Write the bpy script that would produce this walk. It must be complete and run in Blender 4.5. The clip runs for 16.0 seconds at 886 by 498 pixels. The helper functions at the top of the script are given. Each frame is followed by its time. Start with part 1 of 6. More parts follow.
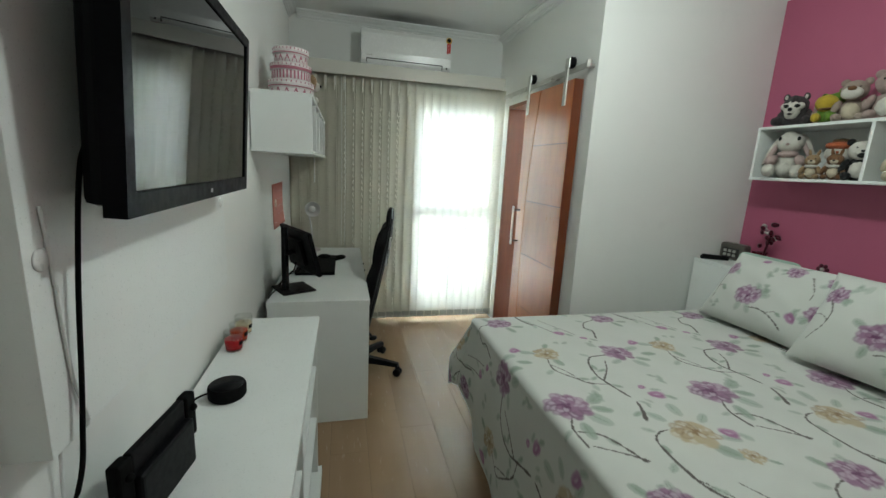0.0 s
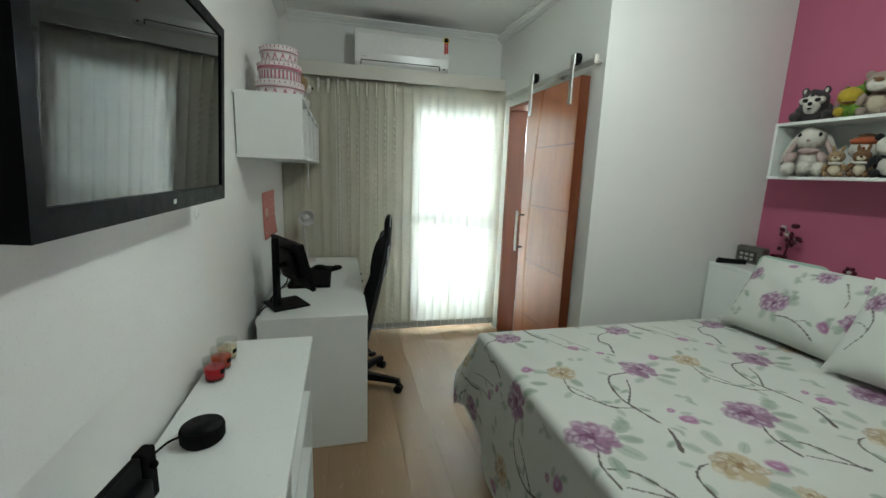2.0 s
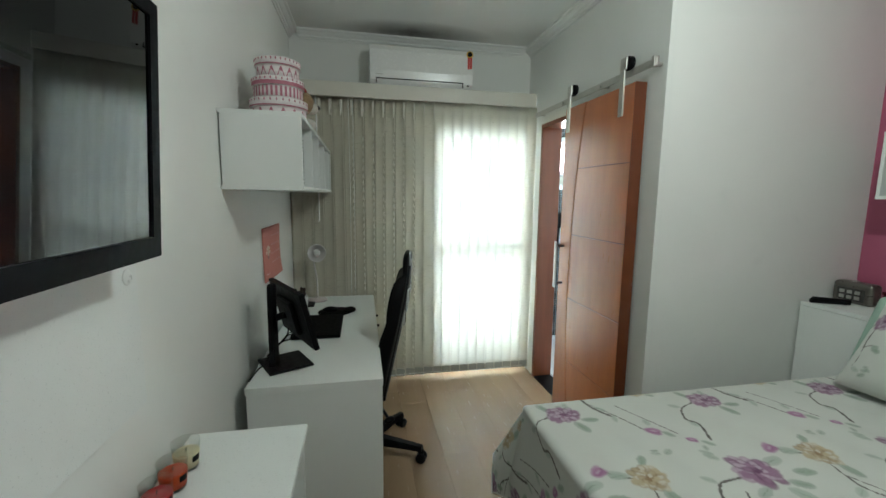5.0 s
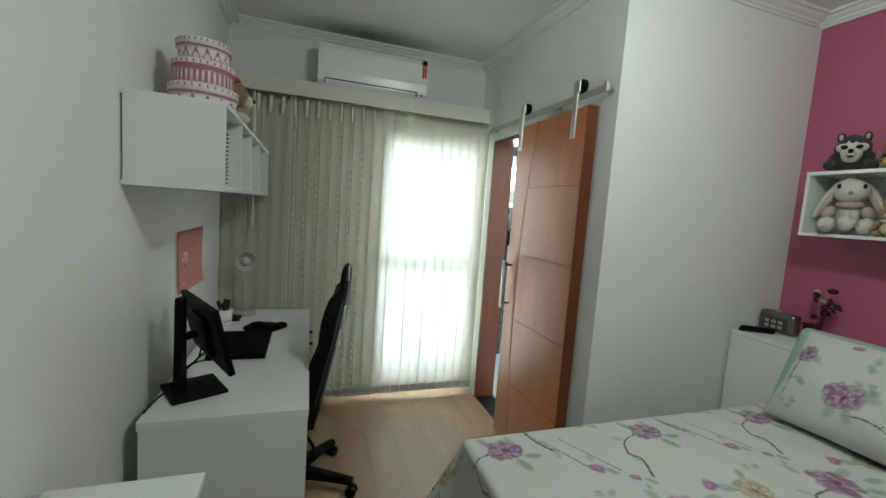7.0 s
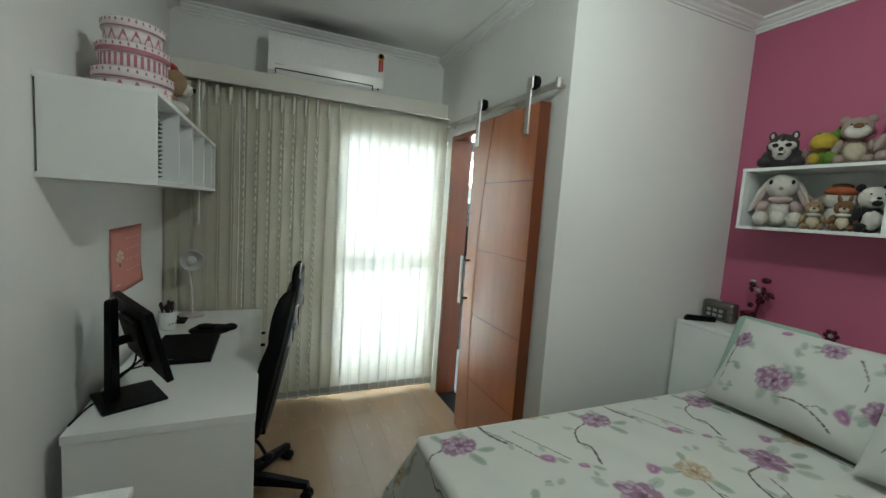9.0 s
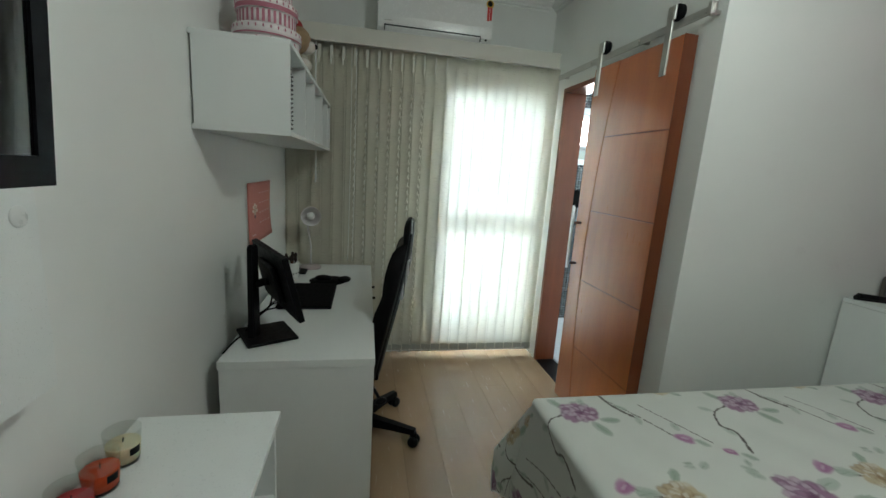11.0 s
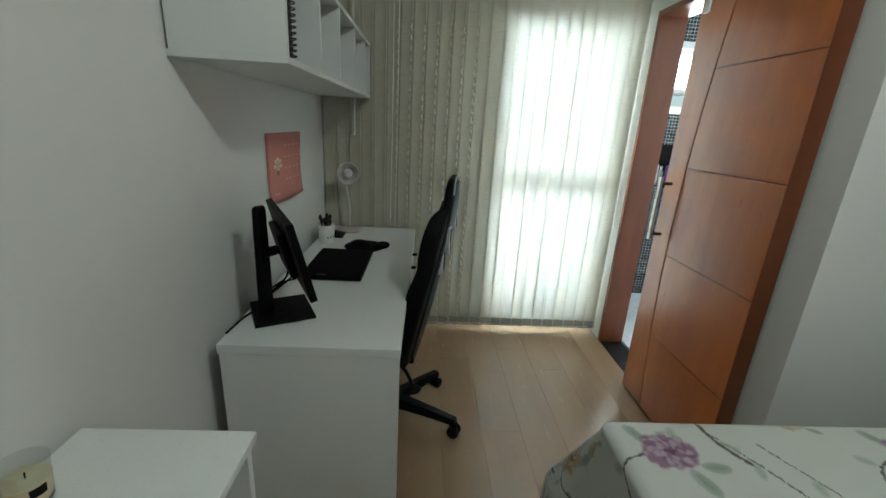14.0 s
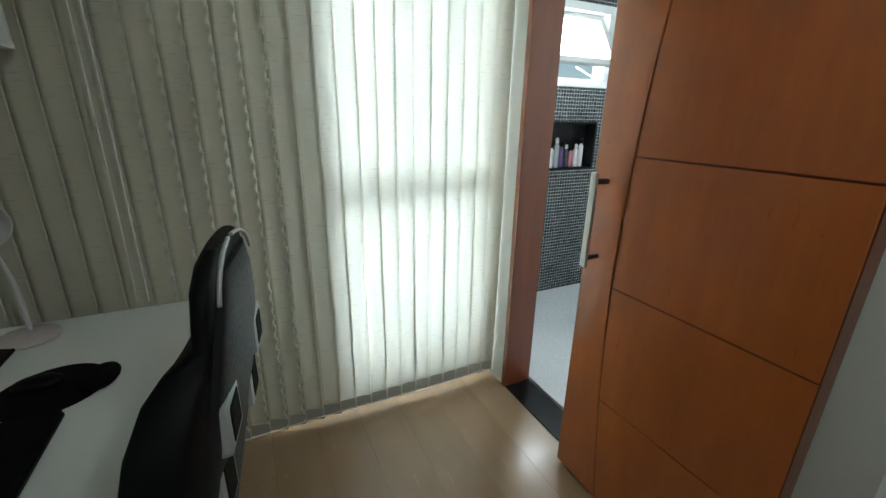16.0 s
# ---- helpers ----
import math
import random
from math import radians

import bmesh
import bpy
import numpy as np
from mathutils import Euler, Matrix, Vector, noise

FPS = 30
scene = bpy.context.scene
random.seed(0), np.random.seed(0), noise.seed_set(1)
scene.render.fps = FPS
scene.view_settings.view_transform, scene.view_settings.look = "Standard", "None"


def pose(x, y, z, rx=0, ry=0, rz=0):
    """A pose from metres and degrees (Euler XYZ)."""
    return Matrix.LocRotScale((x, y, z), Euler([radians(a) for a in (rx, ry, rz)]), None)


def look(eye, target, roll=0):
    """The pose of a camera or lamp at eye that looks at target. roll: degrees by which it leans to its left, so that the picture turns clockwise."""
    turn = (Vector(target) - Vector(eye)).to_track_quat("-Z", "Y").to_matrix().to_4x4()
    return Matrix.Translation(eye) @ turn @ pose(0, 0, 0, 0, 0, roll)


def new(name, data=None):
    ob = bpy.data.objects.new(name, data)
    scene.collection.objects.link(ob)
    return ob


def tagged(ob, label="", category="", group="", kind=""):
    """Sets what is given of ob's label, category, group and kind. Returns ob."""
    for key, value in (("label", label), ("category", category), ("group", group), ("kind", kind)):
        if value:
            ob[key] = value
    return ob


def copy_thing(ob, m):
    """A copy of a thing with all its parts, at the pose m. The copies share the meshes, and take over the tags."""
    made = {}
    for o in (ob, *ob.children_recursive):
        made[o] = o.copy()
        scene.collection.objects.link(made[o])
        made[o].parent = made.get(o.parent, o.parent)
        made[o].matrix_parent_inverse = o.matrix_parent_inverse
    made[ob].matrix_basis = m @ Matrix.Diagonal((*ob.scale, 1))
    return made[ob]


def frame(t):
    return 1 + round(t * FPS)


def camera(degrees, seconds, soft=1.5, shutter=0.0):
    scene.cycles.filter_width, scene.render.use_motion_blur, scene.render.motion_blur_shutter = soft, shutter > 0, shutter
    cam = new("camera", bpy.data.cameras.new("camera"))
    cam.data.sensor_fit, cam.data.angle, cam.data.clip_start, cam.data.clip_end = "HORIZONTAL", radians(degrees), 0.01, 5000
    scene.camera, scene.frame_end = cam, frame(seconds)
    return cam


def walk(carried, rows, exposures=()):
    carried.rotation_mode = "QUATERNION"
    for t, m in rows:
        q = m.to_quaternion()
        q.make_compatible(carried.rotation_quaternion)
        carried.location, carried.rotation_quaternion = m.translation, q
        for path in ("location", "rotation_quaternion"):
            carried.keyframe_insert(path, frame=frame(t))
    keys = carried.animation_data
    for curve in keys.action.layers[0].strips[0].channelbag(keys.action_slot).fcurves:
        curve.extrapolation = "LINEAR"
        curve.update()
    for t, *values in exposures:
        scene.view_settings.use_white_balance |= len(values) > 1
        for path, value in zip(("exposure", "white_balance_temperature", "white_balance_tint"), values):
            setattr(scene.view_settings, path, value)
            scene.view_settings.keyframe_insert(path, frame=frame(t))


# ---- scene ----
cam = camera(95.2, 16.0)
PATH = [
    (0, (0.318, 0.381, 1.475), (0.797, 2.282, 1.083), 3.0),
    (0.5, (0.314, 0.411, 1.47), (0.782, 2.317, 1.087), 2.9),
    (1, (0.307, 0.446, 1.473), (0.867, 2.332, 1.114), 3.2),
    (1.5, (0.32, 0.479, 1.464), (0.896, 2.357, 1.089), 3.0),
    (2, (0.334, 0.533, 1.469), (0.821, 2.437, 1.101), 2.0),
    (2.5, (0.381, 0.626, 1.474), (0.79, 2.549, 1.109), 1.3),
    (3, (0.407, 0.682, 1.474), (0.796, 2.616, 1.143), 1.7),
    (3.5, (0.403, 0.728, 1.485), (0.769, 2.672, 1.187), 2.1),
    (4, (0.386, 0.808, 1.502), (0.755, 2.758, 1.253), 1.0),
    (6.5, (0.402, 1.044, 1.484), (0.869, 2.969, 1.209), 2.0),
    (7, (0.439, 1.061, 1.502), (1.071, 2.948, 1.309), 4.1),
    (7.5, (0.488, 1.053, 1.506), (1.273, 2.885, 1.338), 4.0),
    (8, (0.509, 1.047, 1.509), (1.344, 2.856, 1.337), 4.0),
    (10.5, (0.433, 1.133, 1.448), (0.953, 3.039, 1.139), 3.9),
    (11, (0.412, 1.156, 1.432), (0.795, 3.082, 1.052), 3.8),
    (11.5, (0.397, 1.156, 1.43), (0.686, 3.084, 0.981), 3.0),
    (12, (0.394, 1.153, 1.425), (0.63, 3.083, 0.958), 2.6),
    (12.5, (0.423, 1.163, 1.414), (0.607, 3.093, 0.922), 2.4),
    (13, (0.463, 1.202, 1.418), (0.533, 3.132, 0.898), 2.3),
    (13.5, (0.523, 1.287, 1.402), (0.52, 3.206, 0.836), 2.8),
    (14, (0.518, 1.488, 1.387), (0.617, 3.397, 0.8), 3.3),
    (14.5, (0.541, 1.709, 1.384), (0.794, 3.582, 0.731), 2.4),
    (15, (0.592, 1.955, 1.372), (0.877, 3.832, 0.743), 1.4),
    (15.5, (0.651, 2.188, 1.359), (1.041, 4.045, 0.728), 3.0),
    (16, (0.675, 2.482, 1.364), (1.511, 4.186, 0.735), 1.0),
]
EXPOSURE = [(0, 0.40, 6150, 2), (4, 0.34, 6150, 2), (8, 0.18, 6150, 2), (13, 0.0, 6150, 2), (15, -0.08, 6150, 2), (16, -0.24, 6150, 2)]
walk(cam, [(t, look(eye, target, roll)) for t, eye, target, roll in PATH], EXPOSURE)

# ---- world, lamps, exposure ----
world = bpy.data.worlds.new("sky")
scene.world = world
world.use_nodes = True
wn = world.node_tree.nodes
sky = wn.new("ShaderNodeTexSky")
sky.sky_type = "NISHITA"
sky.sun_disc = False
sky.sun_elevation = radians(50)
sky.sun_rotation = radians(160)
wn["Background"].inputs["Strength"].default_value = 0.12
world.node_tree.links.new(sky.outputs[0], wn["Background"].inputs["Color"])
sun_data = bpy.data.lights.new("sun", "SUN")
sun_data.energy, sun_data.angle, sun_data.color = 2.0, radians(0.6), (1.0, 0.95, 0.88)
sun = new("sun", sun_data)
sun.rotation_euler = (radians(40), 0, radians(-20))

LAMP = (1.42, 1.48, 2.53)


def lamp(name, kind, energy, m, colour=(1, 1, 1), size=0.1, size_y=None):
    d = bpy.data.lights.new(name, kind)
    d.energy, d.color = energy, colour
    if kind == "AREA":
        d.shape, d.size, d.size_y = "RECTANGLE", size, size_y or size
    else:
        d.shadow_soft_size = size
    ob = new(name, d)
    ob.matrix_world = m
    return ob


lamp("ceiling_bulb", "POINT", 25, pose(*LAMP), (0.96, 1.0, 0.94), 0.06)
lamp("window_daylight", "AREA", 160, look((1.34, 5.0, 1.40), (1.34, 3.0, 1.25)), (0.90, 0.97, 1.0), 0.95, 2.0).data.spread = radians(45)
lamp("bath_daylight", "AREA", 90, look((2.6, 5.12, 1.85), (2.6, 3.6, 0.9)), (0.92, 0.97, 1.0), 1.1, 0.5)


# ---- materials ----
class Mat:
    """A node material in the making."""

    def __init__(self, name):
        self.m = bpy.data.materials.new(name)
        self.m.use_nodes = True
        self.t = self.m.node_tree
        self.p = self.t.nodes["Principled BSDF"]

    def n(self, kind, **props):
        node = self.t.nodes.new(kind)
        for key, value in props.items():
            node.inputs[key].default_value = value
        return node

    def l(self, a, b):
        self.t.links.new(a, b)

    def coords(self, scale=(1, 1, 1), rot=(0, 0, 0)):
        c, m = self.n("ShaderNodeTexCoord"), self.n("ShaderNodeMapping")
        m.inputs["Scale"].default_value = scale
        m.inputs["Rotation"].default_value = rot
        self.l(c.outputs["Object"], m.inputs["Vector"])
        return m.outputs[0]

    def noise(self, scale, detail=4.0, vec=None, rough=0.55):
        x = self.n("ShaderNodeTexNoise", Scale=scale, Detail=detail, Roughness=rough)
        if vec:
            self.l(vec, x.inputs["Vector"])
        return x.outputs["Fac"]

    def ramp(self, fac, stops):
        r = self.n("ShaderNodeValToRGB")
        e = r.color_ramp.elements
        while len(e) < len(stops):
            e.new(0.5)
        for el, (pos, col) in zip(e, stops):
            el.position, el.color = pos, (*col, 1)
        self.l(fac, r.inputs["Fac"])
        return r.outputs["Color"]

    def mix(self, a, b, fac, mode="MIX"):
        x = self.t.nodes.new("ShaderNodeMix")
        x.data_type, x.blend_type = "RGBA", mode
        for sock, v in ((x.inputs[6], a), (x.inputs[7], b), (x.inputs[0], fac)):
            if hasattr(v, "is_output"):
                self.l(v, sock)
            else:
                sock.default_value = v if not isinstance(v, tuple) else (*v[:3], 1)
        return x.outputs[2]

    def bump(self, height, strength=0.2, distance=0.002):
        b = self.n("ShaderNodeBump", Strength=strength, Distance=distance)
        self.l(height, b.inputs["Height"])
        self.l(b.outputs[0], self.p.inputs["Normal"])

    def set(self, **kw):
        for key, value in kw.items():
            self.p.inputs[key.replace("_", " ")].default_value = value
        return self


def dim(c, k):
    return tuple(min(1, v * k) for v in c)


def plain(name, colour, rough=0.5, metal=0.0, vary=0.08, grain=60.0, blotch=3.0, bump=0.08, coat=0.0, spec=0.5):
    """Paint, plastic, metal or cloth: two scales of variation, worn gloss, fine relief."""
    a = Mat(name)
    vec = a.coords()
    big, small = a.noise(blotch, 3, vec), a.noise(grain, 5, vec)
    c = a.ramp(big, [(0.3, dim(colour, 1 - vary)), (0.7, dim(colour, 1 + vary * 0.5))])
    c = a.mix(c, dim(colour, 1 - vary), a.ramp(small, [(0.45, (0, 0, 0)), (0.75, (0.6, 0.6, 0.6))]))
    a.l(c, a.p.inputs["Base Color"])
    r = a.ramp(small, [(0.3, (max(rough - 0.07, 0.02),) * 3), (0.7, (min(rough + 0.07, 1),) * 3)])
    a.l(r, a.p.inputs["Roughness"])
    a.set(Metallic=metal, Coat_Weight=coat, Specular_IOR_Level=spec)
    if bump:
        a.bump(small, bump, 0.001)
    return a.m


def wall_paint(name, colour):
    a = Mat(name)
    vec = a.coords()
    c = a.ramp(a.noise(1.3, 3, vec), [(0.3, dim(colour, 0.96)), (0.7, colour)])
    scuff = a.ramp(a.noise(7, 6, vec, 0.7), [(0.6, (0, 0, 0)), (0.85, (1, 1, 1))])
    c = a.mix(c, dim(colour, 0.93), scuff)
    a.l(c, a.p.inputs["Base Color"])
    a.set(Roughness=0.55)
    a.bump(a.noise(240, 3, vec), 0.18, 0.001)
    return a.m


def wood(name, dark, light, rough, axis_scale, coat=0.0, ring=5.0, by_object=False, streak=0.2):
    a = Mat(name)
    vec = a.coords(axis_scale)
    if by_object:
        info, add = a.n("ShaderNodeObjectInfo"), a.t.nodes.new("ShaderNodeVectorMath")
        add.operation = "MULTIPLY_ADD"
        a.l(info.outputs["Random"], add.inputs[0])
        add.inputs[1].default_value = (37.0, 19.0, 11.0)
        a.l(vec, add.inputs[2])
        vec = add.outputs[0]
    fig, fine = a.noise(ring, 5 if streak > 0.1 else 2, vec, 0.6), a.noise(ring * 9, 6, vec, 0.7)
    c = a.ramp(fig, [(0.25, dark), (0.75, light)])
    c = a.mix(c, dim(dark, 0.75), a.ramp(fine, [(0.5, (0, 0, 0)), (0.8, (streak,) * 3)]))
    if by_object:
        hue = a.ramp(info.outputs["Random"], [(0.0, (0.95, 0.945, 0.94)), (1.0, (1.0, 1.0, 1.0))])
        c = a.mix(c, hue, 1.0, "MULTIPLY")
    a.l(c, a.p.inputs["Base Color"])
    a.l(a.ramp(fine, [(0.3, (rough,) * 3), (0.8, (rough + (0.05 if coat > 0.5 or streak < 0.1 else 0.14),) * 3)]), a.p.inputs["Roughness"])
    a.set(Coat_Weight=coat, Coat_Roughness=0.24 if coat > 0.9 else 0.12, Specular_IOR_Level=0.4)
    a.bump(fine, 0.05, 0.0005)
    return a.m


M_WALL = wall_paint("white_wall_paint", (0.81, 0.82, 0.79))
M_PINK = wall_paint("pink_wall_paint", (0.46, 0.115, 0.205))
M_PLASTER = plain("white_plaster", (0.82, 0.83, 0.81), 0.6, vary=0.03)
M_LACQUER = plain("white_melamine", (0.78, 0.80, 0.78), 0.32, vary=0.03, grain=200, bump=0.03)
M_PVC = plain("white_plastic", (0.76, 0.77, 0.75), 0.3, vary=0.02, bump=0.02)
M_CREAM = plain("cream_plastic", (0.66, 0.64, 0.57), 0.4, vary=0.03)
M_BLACK = plain("black_plastic", (0.005, 0.005, 0.006), 0.45, vary=0.2, spec=0.10)
M_BLACKMAT = plain("black_rubber", (0.005, 0.005, 0.005), 0.75, vary=0.2, spec=0.07)
M_GLOSSBLACK = plain("black_glass_screen", (0.004, 0.004, 0.005), 0.08, vary=0.1, bump=0.0, spec=0.2)
M_SCREEN = Mat("television_glass").set(Base_Color=(0.004, 0.004, 0.005, 1), Roughness=0.02, Specular_IOR_Level=0.3).m
M_CHROME = plain("brushed_steel", (0.60, 0.59, 0.56), 0.40, 1.0, vary=0.04, bump=0.0)
M_BRONZE = plain("dark_bronze", (0.10, 0.055, 0.04), 0.35, 0.8, vary=0.1)
M_GRANITE = plain("black_granite", (0.009, 0.009, 0.010), 0.38, vary=0.4, grain=180, spec=0.15)
M_DOOR = wood("varnished_wood", (0.36, 0.086, 0.018), (0.54, 0.148, 0.032), 0.27, (3, 3, 0.5), 1.0, 2.2)
# the door wood again, darkened in colour for the shaded edge
M_DOOREDGE = wood("shaded_edge_wood", (0.10, 0.022, 0.006), (0.17, 0.042, 0.011), 0.3, (3, 3, 0.5), 0.3, 2.2)
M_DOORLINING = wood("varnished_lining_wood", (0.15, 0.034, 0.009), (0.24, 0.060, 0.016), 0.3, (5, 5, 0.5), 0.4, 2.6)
M_FLOOR = wood("laminate_oak", (0.272, 0.178, 0.103), (0.318, 0.215, 0.129), 0.24, (4, 0.5, 4), 0.15, 1.7, True, 0.07)
M_BATHFLOOR = plain("white_floor_tile", (0.66, 0.68, 0.70), 0.25, vary=0.03)
M_ALU = plain("white_aluminium", (0.70, 0.71, 0.70), 0.35, vary=0.02)


def make_ceiling():
    a = Mat("ceiling_paint")
    vec = a.coords()
    c = a.ramp(a.noise(1.2, 3, vec), [(0.3, (0.78, 0.79, 0.77)), (0.7, (0.84, 0.85, 0.83))])
    # darker elliptical patch on the ceiling over the air conditioner, broken up by noise
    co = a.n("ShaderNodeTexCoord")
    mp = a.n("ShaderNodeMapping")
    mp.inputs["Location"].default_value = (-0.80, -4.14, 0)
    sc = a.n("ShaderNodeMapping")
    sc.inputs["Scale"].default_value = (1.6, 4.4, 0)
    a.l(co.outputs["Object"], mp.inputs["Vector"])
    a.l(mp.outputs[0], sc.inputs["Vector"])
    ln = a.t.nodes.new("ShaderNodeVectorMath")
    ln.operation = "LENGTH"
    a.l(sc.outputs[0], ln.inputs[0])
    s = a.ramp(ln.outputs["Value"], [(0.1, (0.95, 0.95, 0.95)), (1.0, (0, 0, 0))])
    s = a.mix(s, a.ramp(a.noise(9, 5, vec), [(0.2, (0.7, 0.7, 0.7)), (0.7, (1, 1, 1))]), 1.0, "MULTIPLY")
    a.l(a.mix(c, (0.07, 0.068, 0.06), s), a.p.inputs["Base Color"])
    a.set(Roughness=0.7)
    a.bump(a.noise(200, 3, vec), 0.1, 0.001)
    return a.m


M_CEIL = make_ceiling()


def make_blind():
    a = Mat("slub_blind_fabric")
    vec = a.coords((6, 6, 60))
    slub = a.noise(3, 5, vec, 0.65)
    c = a.ramp(slub, [(0.28, (0.57, 0.52, 0.41)), (0.45, (0.72, 0.675, 0.555))])
    a.l(c, a.p.inputs["Base Color"])
    a.set(Roughness=0.8)
    a.bump(slub, 0.3, 0.001)
    tr, op = a.n("ShaderNodeBsdfTranslucent"), a.n("ShaderNodeBsdfTransparent")
    tc = a.ramp(slub, [(0.28, (0.40, 0.43, 0.44)), (0.42, (0.83, 0.855, 0.855))])
    a.l(tc, tr.inputs["Color"])
    one, two = a.n("ShaderNodeMixShader"), a.n("ShaderNodeMixShader")
    one.inputs[0].default_value = 0.28
    a.l(a.p.outputs[0], one.inputs[1])
    a.l(tr.outputs[0], one.inputs[2])
    # open weave: fewer gaps where the thread thickens
    a.l(a.ramp(slub, [(0.3, (0.004,) * 3), (0.6, (0.03,) * 3)]), two.inputs[0])
    a.l(one.outputs[0], two.inputs[1])
    a.l(op.outputs[0], two.inputs[2])
    a.l(two.outputs[0], a.t.nodes["Material Output"].inputs["Surface"])
    return a.m


M_BLIND = make_blind()


def make_glass(name, rough=0.0, tint=(1, 1, 1)):
    a = Mat(name)
    a.set(Base_Color=(*tint, 1), Roughness=rough, Transmission_Weight=1.0, IOR=1.45)
    return a.m


M_GLASS = make_glass("clear_glass")


def make_thin_glass():
    a = Mat("thin_clear_glass")
    mix, clear, gloss = a.n("ShaderNodeMixShader"), a.n("ShaderNodeBsdfTransparent"), a.n("ShaderNodeBsdfGlossy", Roughness=0.03)
    clear.inputs["Color"].default_value = (0.95, 0.96, 0.95, 1)
    mix.inputs[0].default_value = 0.07
    a.l(clear.outputs[0], mix.inputs[1])
    a.l(gloss.outputs[0], mix.inputs[2])
    a.l(mix.outputs[0], a.t.nodes["Material Output"].inputs["Surface"])
    return a.m


M_THINGLASS = make_thin_glass()


def make_mosaic():
    a = Mat("black_glass_mosaic")
    co = a.coords((1, 1, 1), (radians(90), 0, 0))
    b = a.n("ShaderNodeTexBrick", Scale=1.0)
    b.offset = 0.0
    for key, v in (("Mortar Size", 0.0022), ("Brick Width", 0.025), ("Row Height", 0.025), ("Mortar Smooth", 0.1), ("Bias", -0.2)):
        b.inputs[key].default_value = v
    b.inputs["Color1"].default_value = (0.010, 0.012, 0.014, 1)
    b.inputs["Color2"].default_value = (0.035, 0.04, 0.042, 1)
    b.inputs["Mortar"].default_value = (0.34, 0.36, 0.36, 1)
    a.l(co, b.inputs["Vector"])
    a.l(b.outputs["Color"], a.p.inputs["Base Color"])
    a.l(a.ramp(b.outputs["Fac"], [(0, (0.15,) * 3), (1, (0.7,) * 3)]), a.p.inputs["Roughness"])
    a.bump(b.outputs["Fac"], -0.4, 0.002)
    return a.m


M_MOSAIC = make_mosaic()


# ---- building helpers ----
BASE = {}


def box(bm, x0, y0, z0, x1, y1, z1, bevel=0.0, seg=2, mi=0):
    r = bmesh.ops.create_cube(bm, size=1.0)
    v = r["verts"]
    bmesh.ops.scale(bm, vec=(abs(x1 - x0), abs(y1 - y0), abs(z1 - z0)), verts=v)
    bmesh.ops.translate(bm, vec=((x0 + x1) / 2, (y0 + y1) / 2, (z0 + z1) / 2), verts=v)
    fs = {f for q in v for f in q.link_faces}
    for f in fs:
        f.material_index = mi
    if bevel:
        es = list({e for q in v for e in q.link_edges})
        bmesh.ops.bevel(bm, geom=es, offset=bevel, segments=seg, affect="EDGES", profile=0.6)
    return bm


def lathe(bm, profile, centre=(0, 0, 0), seg=28, mi=0, m=None, caps=True):
    """Turns (radius, height) points round the z axis."""
    rings = []
    for r, z in profile:
        row = []
        for k in range(seg):
            a = 2 * math.pi * k / seg
            p = Vector((max(r, 1e-4) * math.cos(a), max(r, 1e-4) * math.sin(a), z))
            row.append(bm.verts.new((m @ p if m else p) + Vector(centre)))
        rings.append(row)
    for a, b in zip(rings, rings[1:]):
        for k in range(seg):
            f = bm.faces.new((a[k], a[(k + 1) % seg], b[(k + 1) % seg], b[k]))
            f.smooth, f.material_index = True, mi
    for row, flip in ((rings[0], True), (rings[-1], False)) if caps else ():
        f = bm.faces.new(row[::-1] if flip else row)
        f.material_index = mi
    return bm


def rod(bm, a, b, r, seg=12, mi=0):
    a, b = Vector(a), Vector(b)
    d = b - a
    turn = d.to_track_quat("Z", "Y").to_matrix().to_4x4()
    return lathe(bm, [(r * 0.9, 0), (r, r * 0.1), (r, d.length - r * 0.1), (r * 0.9, d.length)], a, seg, mi, turn)


def tube(bm, pts, r, seg=8, mi=0, steps=6):
    """A round cable through points."""
    p = [Vector(q) for q in pts]
    path = []
    for i in range(len(p) - 1):
        p0, p1, p2, p3 = p[max(i - 1, 0)], p[i], p[i + 1], p[min(i + 2, len(p) - 1)]
        for k in range(steps):
            t = k / steps
            path.append(0.5 * (2 * p1 + (p2 - p0) * t + (2 * p0 - 5 * p1 + 4 * p2 - p3) * t * t + (3 * p1 - p0 - 3 * p2 + p3) * t ** 3))
    path.append(p[-1])
    rings = []
    for i, q in enumerate(path):
        d = (path[min(i + 1, len(path) - 1)] - path[max(i - 1, 0)]).normalized()
        u = d.cross(Vector((0.31, 0.17, 0.93))).normalized()
        w = d.cross(u)
        rings.append([bm.verts.new(q + r * (math.cos(2 * math.pi * k / seg) * u + math.sin(2 * math.pi * k / seg) * w)) for k in range(seg)])
    for a, b in zip(rings, rings[1:]):
        for k in range(seg):
            f = bm.faces.new((a[k], b[k], b[(k + 1) % seg], a[(k + 1) % seg]))
            f.smooth, f.material_index = True, mi
    bm.faces.new(rings[0]).material_index = mi
    bm.faces.new(rings[-1][::-1]).material_index = mi
    return bm


